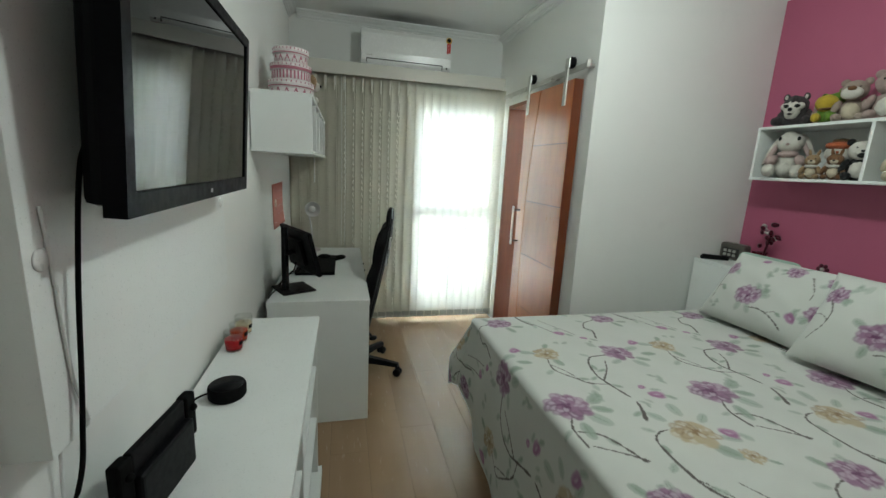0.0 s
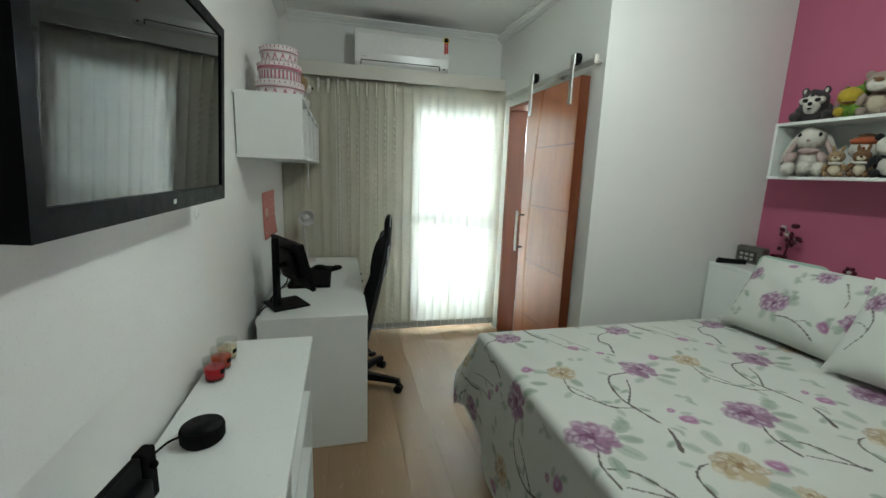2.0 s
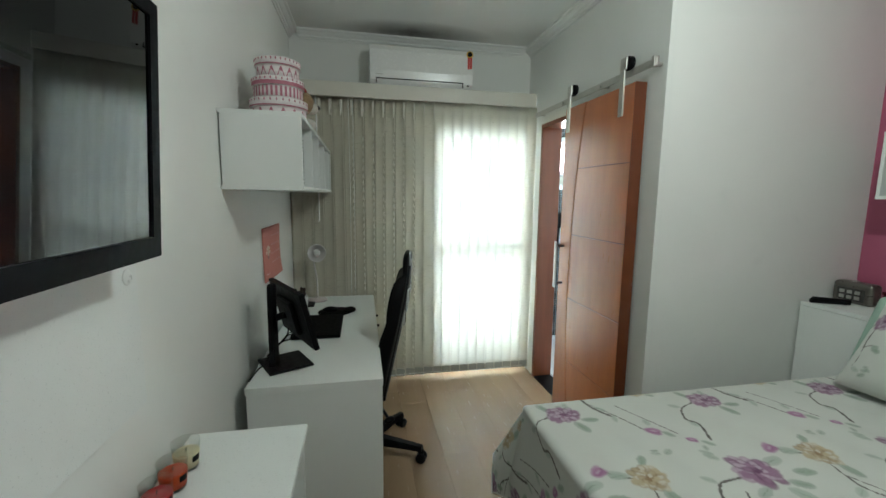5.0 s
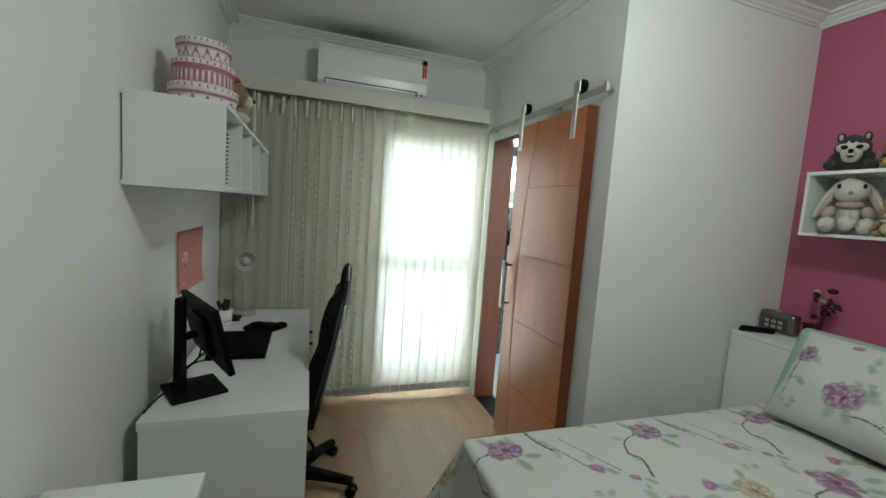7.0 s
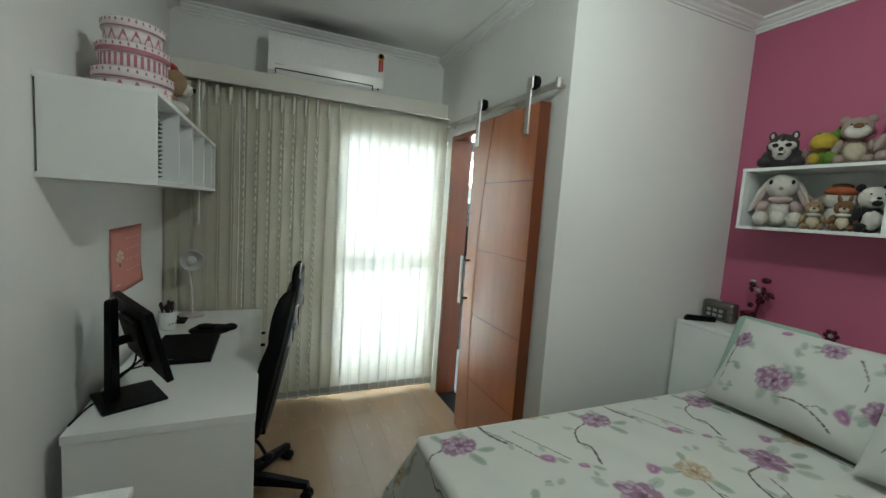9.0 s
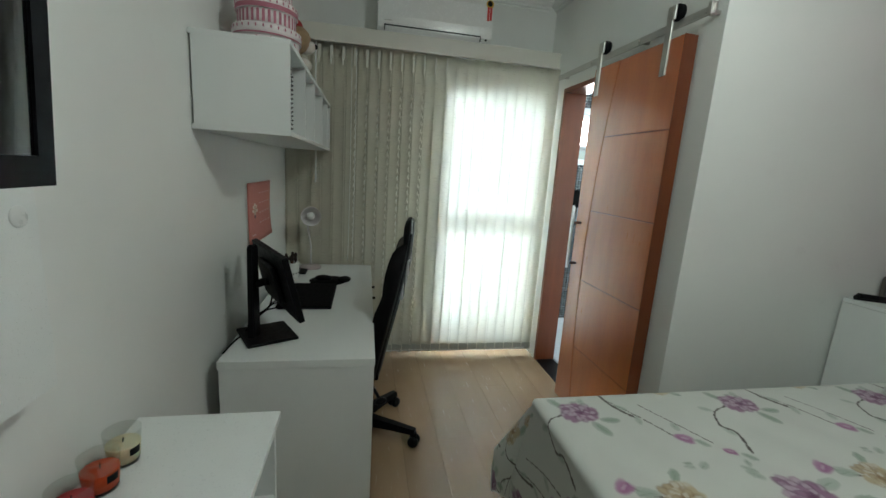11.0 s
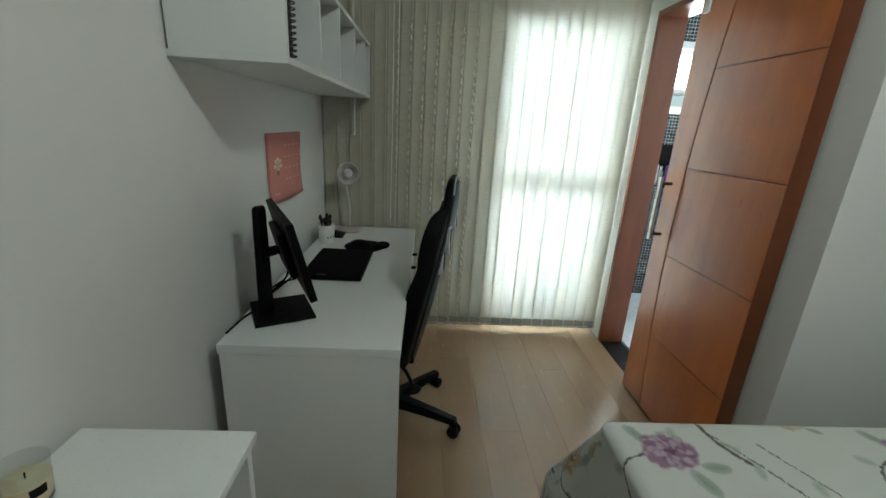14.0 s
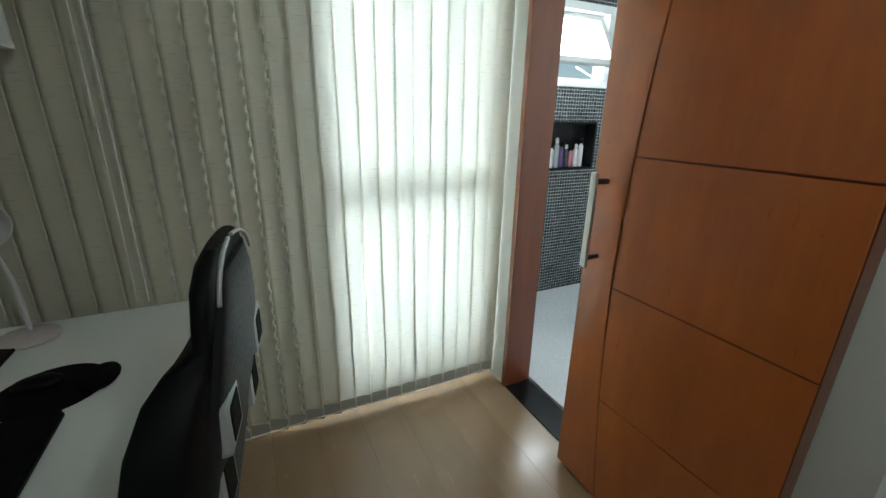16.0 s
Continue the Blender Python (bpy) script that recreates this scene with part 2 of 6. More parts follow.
def ball(bm, c, r, mi=0, seg=20, rot=(0, 0, 0), fuzz=0.0):
    """An ellipsoid, a little uneven when it is plush."""
    rx, ry, rz = r if isinstance(r, tuple) else (r, r, r)
    v = bmesh.ops.create_uvsphere(bm, u_segments=seg, v_segments=seg // 2 + 2, radius=1.0)["verts"]
    turn = Euler([radians(a) for a in rot]).to_matrix()
    for q in v:
        k = 1 + fuzz * noise.noise(q.co * 2.3 + Vector(c) * 9)
        q.co = turn @ Vector((q.co.x * rx * k, q.co.y * ry * k, q.co.z * rz * k)) + Vector(c)
    for f in {f for q in v for f in q.link_faces}:
        f.smooth, f.material_index = True, mi
    return bm


def B():
    return bmesh.new()


def mesh_of(name, bm, mats, offset=(0, 0, 0), smooth=False):
    bmesh.ops.translate(bm, vec=[-v for v in offset], verts=bm.verts)
    bmesh.ops.recalc_face_normals(bm, faces=bm.faces)
    me = bpy.data.meshes.new(name)
    bm.to_mesh(me)
    bm.free()
    for m in mats if isinstance(mats, (list, tuple)) else [mats]:
        me.materials.append(m)
    if smooth:
        for p in me.polygons:
            p.use_smooth = True
    return me


def thing(name, base, label, category, group="", kind=""):
    root = new(name)
    root.location = base
    root.empty_display_size = 0.05
    BASE[root.name] = base
    return tagged(root, label, category, group, kind)


def part(name, bm, mats, parent, label="", smooth=False):
    """One mesh of a thing, built in world places."""
    base = BASE[parent.name]
    ob = new(name, mesh_of(name, bm, mats, base, smooth))
    ob.parent = parent
    BASE[ob.name] = base
    return tagged(ob, label)


def solid(name, bm, mats, label, category, group="", kind="", base=(0, 0, 0), smooth=False):
    ob = new(name, mesh_of(name, bm, mats, base, smooth))
    ob.location = base
    BASE[ob.name] = base
    return tagged(ob, label, category, group, kind)


def structure(name, bm, mats, label, category):
    return solid(name, bm, mats, label, category, kind="structure")


# ---- the room ----
XL, YF, XD, YC, XP, YB, ZC = -0.127, 4.27, 1.78, 2.66, 3.09, -1.3, 2.70
structure("wall_left", box(B(), XL - 0.15, YB - 0.15, 0, XL, YF + 0.15, ZC), M_WALL, "white painted wall behind the desk and television", "wall")
# far wall with the glass door's opening
WX0, WX1, WZ0, WZ1 = 0.965, 1.712, 0.10, 2.03
bm = B()
box(bm, XL, YF, 0, WX0, YF + 0.15, ZC)
box(bm, WX1, YF, 0, XD, YF + 0.15, ZC)
box(bm, WX0, YF, WZ1, WX1, YF + 0.15, ZC)
box(bm, WX0, YF, 0, WX1, YF + 0.15, WZ0)
structure("wall_far", bm, M_WALL, "white painted wall with the glazed opening behind blinds", "wall")
# wall with the bathroom doorway
DY0, DY1, DZ, WT = 3.02, 3.985, 2.055, 0.15
bm = B()
box(bm, XD, YC, 0, XD + WT, DY0, ZC)
box(bm, XD, DY1, 0, XD + WT, 5.02, ZC)
box(bm, XD, DY0, DZ, XD + WT, DY1, ZC)
structure("wall_doorway", bm, M_WALL, "white painted wall with the bathroom doorway", "wall")
structure("wall_nightstand", box(B(), XD + WT, YC, 0, 3.75, YC + 0.15, ZC), M_WALL, "white painted wall beside the nightstand", "wall")
structure("wall_pink", box(B(), XP, YB - 0.15, 0, XP + 0.15, YC, ZC), M_PINK, "raspberry pink painted wall behind the bed head", "wall")
structure("wall_back", box(B(), XL, YB - 0.15, 0, XP, YB, ZC), M_WALL, "plain white painted wall", "wall")
structure("ceiling", box(B(), XL - 0.15, YB - 0.15, ZC, 3.75, 5.02, ZC + 0.1), M_CEIL, "white ceiling with a darker grey patch over the air conditioner", "ceiling")
structure("ground", box(B(), -150, -150, -3.2, 150, 150, -3.0), plain("light_concrete", (0.4, 0.4, 0.38), 0.8), "pale concrete ground outside", "ground")


def cornice(name, a, b, inward):
    """Stepped plaster moulding from a to b under the ceiling."""
    a, b, n = Vector((*a, 0)), Vector((*b, 0)), Vector((*inward, 0))
    prof = [(0, 0.062), (0.010, 0.062), (0.010, 0.052), (0.022, 0.048), (0.024, 0.037), (0.032, 0.034), (0.044, 0.025), (0.050, 0.016), (0.066, 0.013), (0.066, 0.0), (0, 0)]
    bm = B()
    ends = [[bm.verts.new(p + n * d + Vector((0, 0, ZC - h))) for d, h in prof] for p in (a, b)]
    for i in range(len(prof)):
        bm.faces.new((ends[0][i], ends[0][(i + 1) % len(prof)], ends[1][(i + 1) % len(prof)], ends[1][i]))
    for e in ends:
        bm.faces.new(e)
    structure(name, bm, M_PLASTER, "white stepped plaster cornice", "cornice")


cornice("trim_left", (XL, YB), (XL, YF), (1, 0))
cornice("trim_far", (XL + 0.066, YF), (XD - 0.066, YF), (0, -1))
cornice("trim_doorway", (XD, YC - 0.066), (XD, YF), (-1, 0))
cornice("trim_nightstand", (XD, YC), (XP - 0.066, YC), (0, -1))
cornice("trim_pink", (XP, YB), (XP, YC), (-1, 0))


def skirting(name, x0, y0, x1, y1):
    structure(name, box(B(), x0, y0, 0, x1, y1, 0.07, 0.004), M_PLASTER, "low white skirting board", "baseboard")


skirting("baseboard_far", XL + 0.012, YF - 0.012, WX1, YF)
skirting("baseboard_corner", WX1 + 0.004, YF - 0.014, XD, YF)
skirting("baseboard_left", XL, YB, XL + 0.012, YF)
skirting("baseboard_doorway", XD - 0.012, YC, XD, 2.94)
skirting("baseboard_nightstand", XD, YC - 0.012, XP, YC)

# bathroom shell
bm = B()
BX0, BX1, BZ0, BZ1, NX0, NX1, NZ0, NZ1, BY = 2.06, 3.17, 1.57, 2.10, 2.38, 3.13, 0.985, 1.33, 4.87
xs, zs = [XD + WT, BX0, NX0, NX1, BX1, 3.6], [0, NZ0, NZ1, BZ0, BZ1, ZC]
for i in range(5):
    for k in range(5):
        cx, cz = (xs[i] + xs[i + 1]) / 2, (zs[k] + zs[k + 1]) / 2
        if BX0 < cx < BX1 and BZ0 < cz < BZ1:
            continue
        hole = NX0 < cx < NX1 and NZ0 < cz < NZ1
        box(bm, xs[i], BY + (0.11 if hole else 0), zs[k], xs[i + 1], BY + 0.15, zs[k + 1])
structure("wall_bathroom", bm, M_MOSAIC, "bathroom wall covered in small black mosaic tiles", "wall")
structure("wall_bathroom_side", box(B(), 3.6, YC + 0.15, 0, 3.75, 5.02, ZC), M_BATHFLOOR, "pale tiled bathroom side wall", "wall")
niche = thing("wall_niche", (2.775, BY, NZ0), "black stone lined recess in the mosaic wall", "niche", kind="structure")
part("shelf_board", box(B(), NX0, BY - 0.006, NZ0, NX1, BY + 0.11, NZ0 + 0.012), M_GRANITE, niche)
part("lintel", box(B(), NX0, BY - 0.006, NZ1 - 0.012, NX1, BY + 0.11, NZ1), M_GRANITE, niche)
part("side", box(B(), NX1 - 0.012, BY - 0.006, NZ0 + 0.012, NX1, BY + 0.11, NZ1 - 0.012), M_GRANITE, niche)
part("side", box(B(), NX0, BY - 0.006, NZ0 + 0.012, NX0 + 0.012, BY + 0.11, NZ1 - 0.012), M_GRANITE, niche)
part("backing", box(B(), NX0 + 0.012, BY + 0.1, NZ0 + 0.012, NX1 - 0.012, BY + 0.108, NZ1 - 0.012), M_GRANITE, niche)

# ---- glazed opening and blinds ----
win = thing("window_1", ((WX0 + WX1) / 2, YF + 0.06, WZ0), "white framed glass door with a middle rail behind the blinds", "window", kind="structure")
fw = 0.03
part("window_frame", box(box(box(box(B(), WX0, YF + 0.02, WZ0, WX0 + fw, YF + 0.07, WZ1), WX1 - fw, YF + 0.02, WZ0, WX1, YF + 0.07, WZ1), WX0 + fw, YF + 0.02, WZ0, WX1 - fw, YF + 0.07, WZ0 + 0.05), WX0 + fw, YF + 0.02, WZ1 - fw, WX1 - fw, YF + 0.07, WZ1), M_ALU, win)
part("middle_rail", box(B(), WX0 + fw, YF + 0.022, 1.045, WX1 - fw, YF + 0.068, 1.115, 0.004), M_ALU, win)
for z0, z1 in ((WZ0 + 0.05, 1.045), (1.115, WZ1 - fw)):
    ob = part("pane", box(B(), WX0 + fw, YF + 0.042, z0, WX1 - fw, YF + 0.048, z1), M_GLASS, win)
    ob.visible_shadow = False

YV = 3.985
val = thing("blind_valance", (0.83, YV, 2.18), "long cream pelmet box over the vertical blinds", "pelmet")
part("front_board", box(B(), XL + 0.004, YV, 2.182, 1.722, YV + 0.018, 2.282, 0.003), M_CREAM, val)
part("top_board", box(B(), XL + 0.004, YV + 0.018, 2.267, 1.722, YF - 0.002, 2.282), M_CREAM, val)
part("head_rail", box(B(), XL + 0.02, 4.06, 2.20, 1.718, 4.10, 2.24, 0.003), M_ALU, val)

blinds = thing("vertical_blinds", (0.83, 4.08, 0.05), "cream slub fabric vertical blinds, slats nearly closed", "blinds")
rnd = random.Random(4)
SLAT_N, SLAT_P = 25, 0.0757
for i in range(SLAT_N):
    x = -0.085 + i * SLAT_P
    lit = x > 0.9
    ang = radians((7 if lit else 18) + rnd.uniform(-4, 4))
    bm = B()
    # slats over the plain wall have a notched edge
    notched = 0.26 < x < 0.80
    wdt, n, rows = 0.081 if notched else 0.0815 if lit else 0.088, 6, 160 if notched else 24
    shift = rnd.randrange(4)
    ph = rnd.uniform(0, 6)
    grid = []
    for r in range(rows + 1):
        z = 0.036 + (2.20 - 0.036) * r / rows
        row = []
        for k in range(n + 1):
            u = ((0, 0.2, 0.4, 0.6, 0.78, 0.905, 1)[k] - 0.5) * wdt
            bow = 0.006 * (1 - (2 * k / n - 1) ** 2)
            sway = 0.003 * math.sin(z * 2.3 + ph) * (1 - r / rows)
            row.append(bm.verts.new((x + u * math.cos(ang) + bow * math.sin(ang) + sway, 4.08 - u * math.sin(ang) + bow * math.cos(ang), z)))
        grid.append(row)
    for r in range(rows):
        for k in range(n):
            if notched and k == n - 1 and (r + shift) % 4 < 2 and r < rows - 18:
                continue
            f = bm.faces.new((grid[r][k], grid[r][k + 1], grid[r + 1][k + 1], grid[r + 1][k]))
            f.smooth = True
            f.material_index = 0
    slat = part("slat", bm, M_BLIND, blinds)
    solidify = slat.modifiers.new("thickness", "SOLIDIFY")
    solidify.thickness = 0.0006
    # weighted hem in the foot of the slat
    bm = box(B(), -0.043, -0.0022, 0.039, 0.043, 0.0022, 0.094, 0.001, 1)
    bmesh.ops.rotate(bm, verts=bm.verts, cent=(0, 0, 0), matrix=Matrix.Rotation(-ang, 3, "Z"))
    bmesh.ops.translate(bm, vec=(x + 0.004 * math.sin(ang), 4.084, 0), verts=bm.verts)
    part("hem_weight", bm, plain("slat_hem_grey", (0.46, 0.46, 0.42), 0.6) if i == 0 else bpy.data.materials["slat_hem_grey"], blinds)
    if -0.05 < x < 0.95:
        cw = 0.009 - 0.005 * max(0.0, (x - 0.35) / 0.6)
        part("clip", box(box(B(), x + 0.030 - cw, 4.036, 2.095, x + 0.030 + cw, 4.040, 2.172, 0.001), x + 0.028 - cw * 0.6, 4.037, 2.062, x + 0.028 + cw * 0.6, 4.041, 2.096), M_CREAM, blinds)
bm = B()
tube(bm, [(-0.09, 4.07, 0.055), (0.4, 4.062, 0.049), (0.9, 4.066, 0.055), (1.4, 4.06, 0.049), (1.72, 4.07, 0.055)], 0.0025, 6)
part("bottom_chain", bm, M_PVC, blinds)
for x, z1 in ((0.075, 1.3), (0.30, 0.75), (0.33, 0.75)):
    part("pull_cord", tube(B(), [(x, 4.03, 2.2), (x + 0.004, 4.028, 1.4), (x, 4.03, z1)], 0.0025 if z1 < 1 else 0.006, 6), M_PVC, blinds)

# ---- air conditioner ----
ac = thing("air_conditioner", (0.845, YF, 2.30), "white split air conditioner with an energy sticker on the wall", "air conditioner")
prof = [(YF - 0.002, 2.305), (4.11, 2.295), (4.07, 2.305), (4.053, 2.33), (4.047, 2.40), (4.05, 2.54), (4.065, 2.575), (4.09, 2.587), (YF - 0.002, 2.587)]
bm = B()
e = [[bm.verts.new((x, y, z)) for y, z in prof] for x in (0.457, 1.228)]
for i in range(len(prof)):
    bm.faces.new((e[0][i], e[0][(i + 1) % len(prof)], e[1][(i + 1) % len(prof)], e[1][i]))
bm.faces.new(e[0]), bm.faces.new(e[1])
bmesh.ops.bevel(bm, geom=[x for x in bm.edges if abs(x.verts[0].co.x - x.verts[1].co.x) < 1e-4], offset=0.006, segments=2, affect="EDGES")
part("body", bm, plain("glossy_white_casing", (0.87, 0.87, 0.85), 0.25, vary=0.02, bump=0.02), ac)
part("vent_slot", box(B(), 0.50, 4.0455, 2.338, 1.15, 4.055, 2.344), M_BLACK, ac)
part("louvre", box(B(), 0.505, 4.058, 2.296, 1.15, 4.115, 2.302, 0.002), M_PVC, ac)
part("slot_end", box(B(), 0.50, 4.047, 2.31, 0.506, 4.06, 2.338), M_BLACK, ac)
part("slot_end", box(B(), 1.146, 4.047, 2.31, 1.152, 4.06, 2.338), M_BLACK, ac)
part("sensor", lathe(B(), [(0.008, 0), (0.008, 0.003)], (1.19, 4.056, 2.325), 14, 0, Matrix.Rotation(radians(90), 4, "X")), M_BLACK, ac)
part("badge", box(B(), 0.50, 4.0468, 2.366, 0.55, 4.049, 2.372), M_CHROME, ac)
M_RED = plain("red_print", (0.55, 0.035, 0.03), 0.45)
M_YELLOW = plain("yellow_print", (0.68, 0.42, 0.03), 0.45)
seal = part("sticker", lathe(B(), [(0.026, 0), (0.026, 0.002)], (1.200, 4.049, 2.548), 24, 0, Matrix.Rotation(radians(90), 4, "X")), M_YELLOW, ac, "yellow and red energy seal")
part("seal_disc", lathe(B(), [(0.018, 0), (0.018, 0.0015)], (1.200, 4.0468, 2.551), 20, 0, Matrix.Rotation(radians(90), 4, "X")), M_BLACK, seal)
part("ribbon", box(B(), 1.184, 4.044, 2.443, 1.199, 4.0462, 2.528), M_RED, seal)
part("ribbon", box(B(), 1.202, 4.044, 2.448, 1.217, 4.0462, 2.528), M_RED, seal)

# ---- doorway, sliding door ----
frame_door = thing("door_frame", (XD, DY1, 0), "varnished wooden door lining around the bathroom doorway", "door frame", kind="structure")
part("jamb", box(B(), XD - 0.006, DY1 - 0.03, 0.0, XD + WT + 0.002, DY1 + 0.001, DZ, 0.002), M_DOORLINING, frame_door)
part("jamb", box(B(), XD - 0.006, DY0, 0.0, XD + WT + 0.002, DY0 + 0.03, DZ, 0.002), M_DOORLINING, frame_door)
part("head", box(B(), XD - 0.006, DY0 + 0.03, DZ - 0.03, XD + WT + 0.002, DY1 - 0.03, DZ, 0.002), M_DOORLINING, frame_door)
structure("threshold", box(B(), XD, DY0 + 0.03, -0.05, XD + WT, DY1 - 0.03, 0.004), M_GRANITE, "black granite doorway threshold", "threshold")

rail = thing("sliding_rail", (1.74, 3.3, 2.12), "brushed steel flat track for the sliding door", "door rail")
part("bar", box(B(), 1.727, 2.665, 2.105, 1.733, 4.0, 2.14, 0.0015), M_CHROME, rail)
for y in (2.70, 3.12, 3.56, 3.95):
    part("standoff", rod(B(), (1.733, y, 2.122), (XD, y, 2.122), 0.010), M_CHROME, rail)
    part("bolt", rod(B(), (1.718, y, 2.122), (1.727, y, 2.122), 0.009, 6), M_CHROME, rail)
part("end_stop", box(B(), 1.716, 2.672, 2.10, 1.744, 2.692, 2.15, 0.003), M_CHROME, rail)

DX0, DX1, SY0, SY1, SZ0, SZ1 = 1.702, 1.766, 2.778, 3.462, 0.018, 2.06


def curve_y(z):
    """The door's curved inlay: distance along the wall at a height."""
    u = (z - 1.0) / 1.06
    return 3.328 - 0.095 * u * u - 0.012 * u


sd = thing("sliding_door", (1.72, 3.13, SZ0), "varnished reddish wooden barn door with curved groove, half open", "door")
# darker than the panels: the grooves' shade is put into the core's colour
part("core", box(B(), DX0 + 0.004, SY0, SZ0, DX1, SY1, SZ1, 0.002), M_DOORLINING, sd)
# thin strip whose dark colour stands in for shade on this side
part("edge_strip", box(B(), DX0 + 0.0008, SY0 - 0.003, SZ0, DX1 + 0.0005, SY0 - 0.0002, SZ1), M_DOOREDGE, sd, "near edge of the door, its shade put into the colour")


def slab(y_lo, y_hi, z0, z1, rows=14):
    """A proud panel between two boundaries that may be curved."""
    bm = B()
    rings = []
    for r in range(rows + 1):
        z = z0 + (z1 - z0) * r / rows
        a, b = y_lo(z), y_hi(z)
        rings.append([bm.verts.new(p) for p in ((DX0 + 0.005, a, z), (DX0 + 0.0015, a, z), (DX0, a + 0.0025, z), (DX0, b - 0.0025, z), (DX0 + 0.0015, b, z), (DX0 + 0.005, b, z))])
    for p, q in zip(rings, rings[1:]):
        for k in range(5):
            bm.faces.new((p[k], p[k + 1], q[k + 1], q[k]))
    bm.faces.new(rings[0]), bm.faces.new(rings[-1])
    return bm


part("door_panel", slab(lambda z: curve_y(z) + 0.003, lambda z: SY1, SZ0, SZ1, 24), M_DOOR, sd)
levels = [SZ0, 0.42, 0.84, 1.258, 1.672, SZ1]
for z0, z1 in zip(levels, levels[1:]):
    part("door_panel", slab(lambda z: SY0, lambda z: curve_y(z) - 0.003, z0 + 0.003, z1 - 0.003), M_DOOR, sd)
handle = part("handle", box(B(), 1.640, 3.393, 0.895, 1.650, 3.418, 1.205, 0.003), M_CHROME, sd, "long brushed steel pull handle")
for z in (0.925, 1.175):
    part("post", rod(B(), (1.650, 3.405, z), (DX0, 3.405, z), 0.008), M_BRONZE, handle)
for y in (2.875, 3.42):
    h = part("hanger", box(B(), 1.694, y - 0.018, 1.91, 1.702, y + 0.018, 2.175, 0.002), M_CHROME, sd, "flat steel hanger with roller")
    part("roller", lathe(B(), [(0.012, -0.012), (0.034, -0.012), (0.036, -0.008), (0.030, 0), (0.036, 0.008), (0.034, 0.012), (0.012, 0.012)], (1.722, y - 0.012, 2.168), 24, 0, Matrix.Rotation(radians(90), 4, "Y")), M_BLACK, h)
    part("axle", rod(B(), (1.690, y - 0.012, 2.165), (1.735, y - 0.012, 2.165), 0.007), M_CHROME, h)
    part("strap_top", box(B(), 1.692, y - 0.03, 2.135, 1.7025, y + 0.018, 2.195, 0.004), M_CHROME, h)

# ---- desk ----
desk = thing("desk", (0.195, 3.29, 0), "long white melamine desk against the wall", "desk")
KX0, KX1, KY0, KY1, KZ = -0.076, 0.464, 2.56, 4.02, 0.735
part("tabletop", box(B(), KX0, KY0, KZ - 0.03, KX1, KY1, KZ, 0.0015), M_LACQUER, desk)
part("end_panel", box(B(), KX0 + 0.004, KY0 + 0.003, 0.0, KX1 - 0.003, KY0 + 0.033, KZ - 0.03, 0.001), M_LACQUER, desk)
part("end_panel", box(B(), KX0 + 0.004, KY1 - 0.033, 0.0, KX1 - 0.003, KY1 - 0.003, KZ - 0.03, 0.001), M_LACQUER, desk)
part("modesty_panel", box(B(), KX0 + 0.06, KY0 + 0.033, 0.30, KX0 + 0.078, KY1 - 0.033, KZ - 0.03), M_LACQUER, desk)
drawer = part("drawer", box(B(), KX1 - 0.10, 3.42, KZ - 0.15, KX1 - 0.004, KY1 - 0.034, KZ - 0.033, 0.002), M_LACQUER, desk)
for y in (3.5, 3.72):
    part("knob", rod(B(), (KX1 - 0.004, y, KZ - 0.075), (KX1 + 0.022, y, KZ - 0.075), 0.008), M_BLACK, drawer)

# ---- television bench ----
bench = thing("tv_bench", (0.06, 1.5, 0), "white melamine television bench with open compartments", "cabinet")
CX0, CX1, CY0, CY1, CZ = -0.100, 0.218, 0.86, 2.13, 0.813
part("top", box(B(), CX0, CY0, CZ - 0.018, CX1, CY1, CZ, 0.0015), M_LACQUER, bench)
for y in (CY0, 1.47, CY1 - 0.022):
    part("upright", box(B(), CX0 + 0.004, y + 0.002, 0.05, CX1 - 0.012, y + 0.018, CZ - 0.018, 0.001), M_LACQUER, bench)
for y0, y1 in ((CY0 + 0.018, 1.472), (1.488, CY1 - 0.02)):
    part("shelf", box(B(), CX0 + 0.012, y0, 0.572, CX1 - 0.014, y1, 0.588, 0.001), M_LACQUER, bench)
    part("shelf", box(B(), CX0 + 0.012, y0, 0.32, CX1 - 0.014, y1, 0.336, 0.001), M_LACQUER, bench)
part("back_panel", box(B(), CX0 + 0.004, CY0 + 0.018, 0.05, CX0 + 0.012, CY1 - 0.022, CZ - 0.018), M_LACQUER, bench)
part("base", box(B(), CX0 + 0.004, CY0, 0.0, CX1 + 0.004, CY1 + 0.02, 0.05, 0.001), M_LACQUER, bench)

# ---- wall shelf over the desk ----
ws = thing("wall_shelf", (XL, 3.3, 1.51), "white open wall shelf with upright dividers", "shelf")
HX, HY0, HY1, HZ0, HZ1 = 0.168, 2.59, 4.045, 1.51, 1.803
part("bottom", box(B(), XL, HY0, HZ0, HX, HY1, HZ0 + 0.016, 0.001), M_LACQUER, ws)
part("top", box(B(), XL, HY0, HZ1 - 0.016, HX, HY1, HZ1, 0.001), M_LACQUER, ws)
part("back", box(B(), XL + 0.001, HY0 + 0.016, HZ0 + 0.016, XL + 0.008, HY1 - 0.016, HZ1 - 0.016), M_LACQUER, ws)
for y in (HY0, 2.92, 3.22, 3.56, 3.86, HY1 - 0.016):
    part("divider", box(B(), XL + 0.008, y, HZ0 + 0.016, HX - 0.002, y + 0.016, HZ1 - 0.016, 0.001), M_LACQUER, ws)

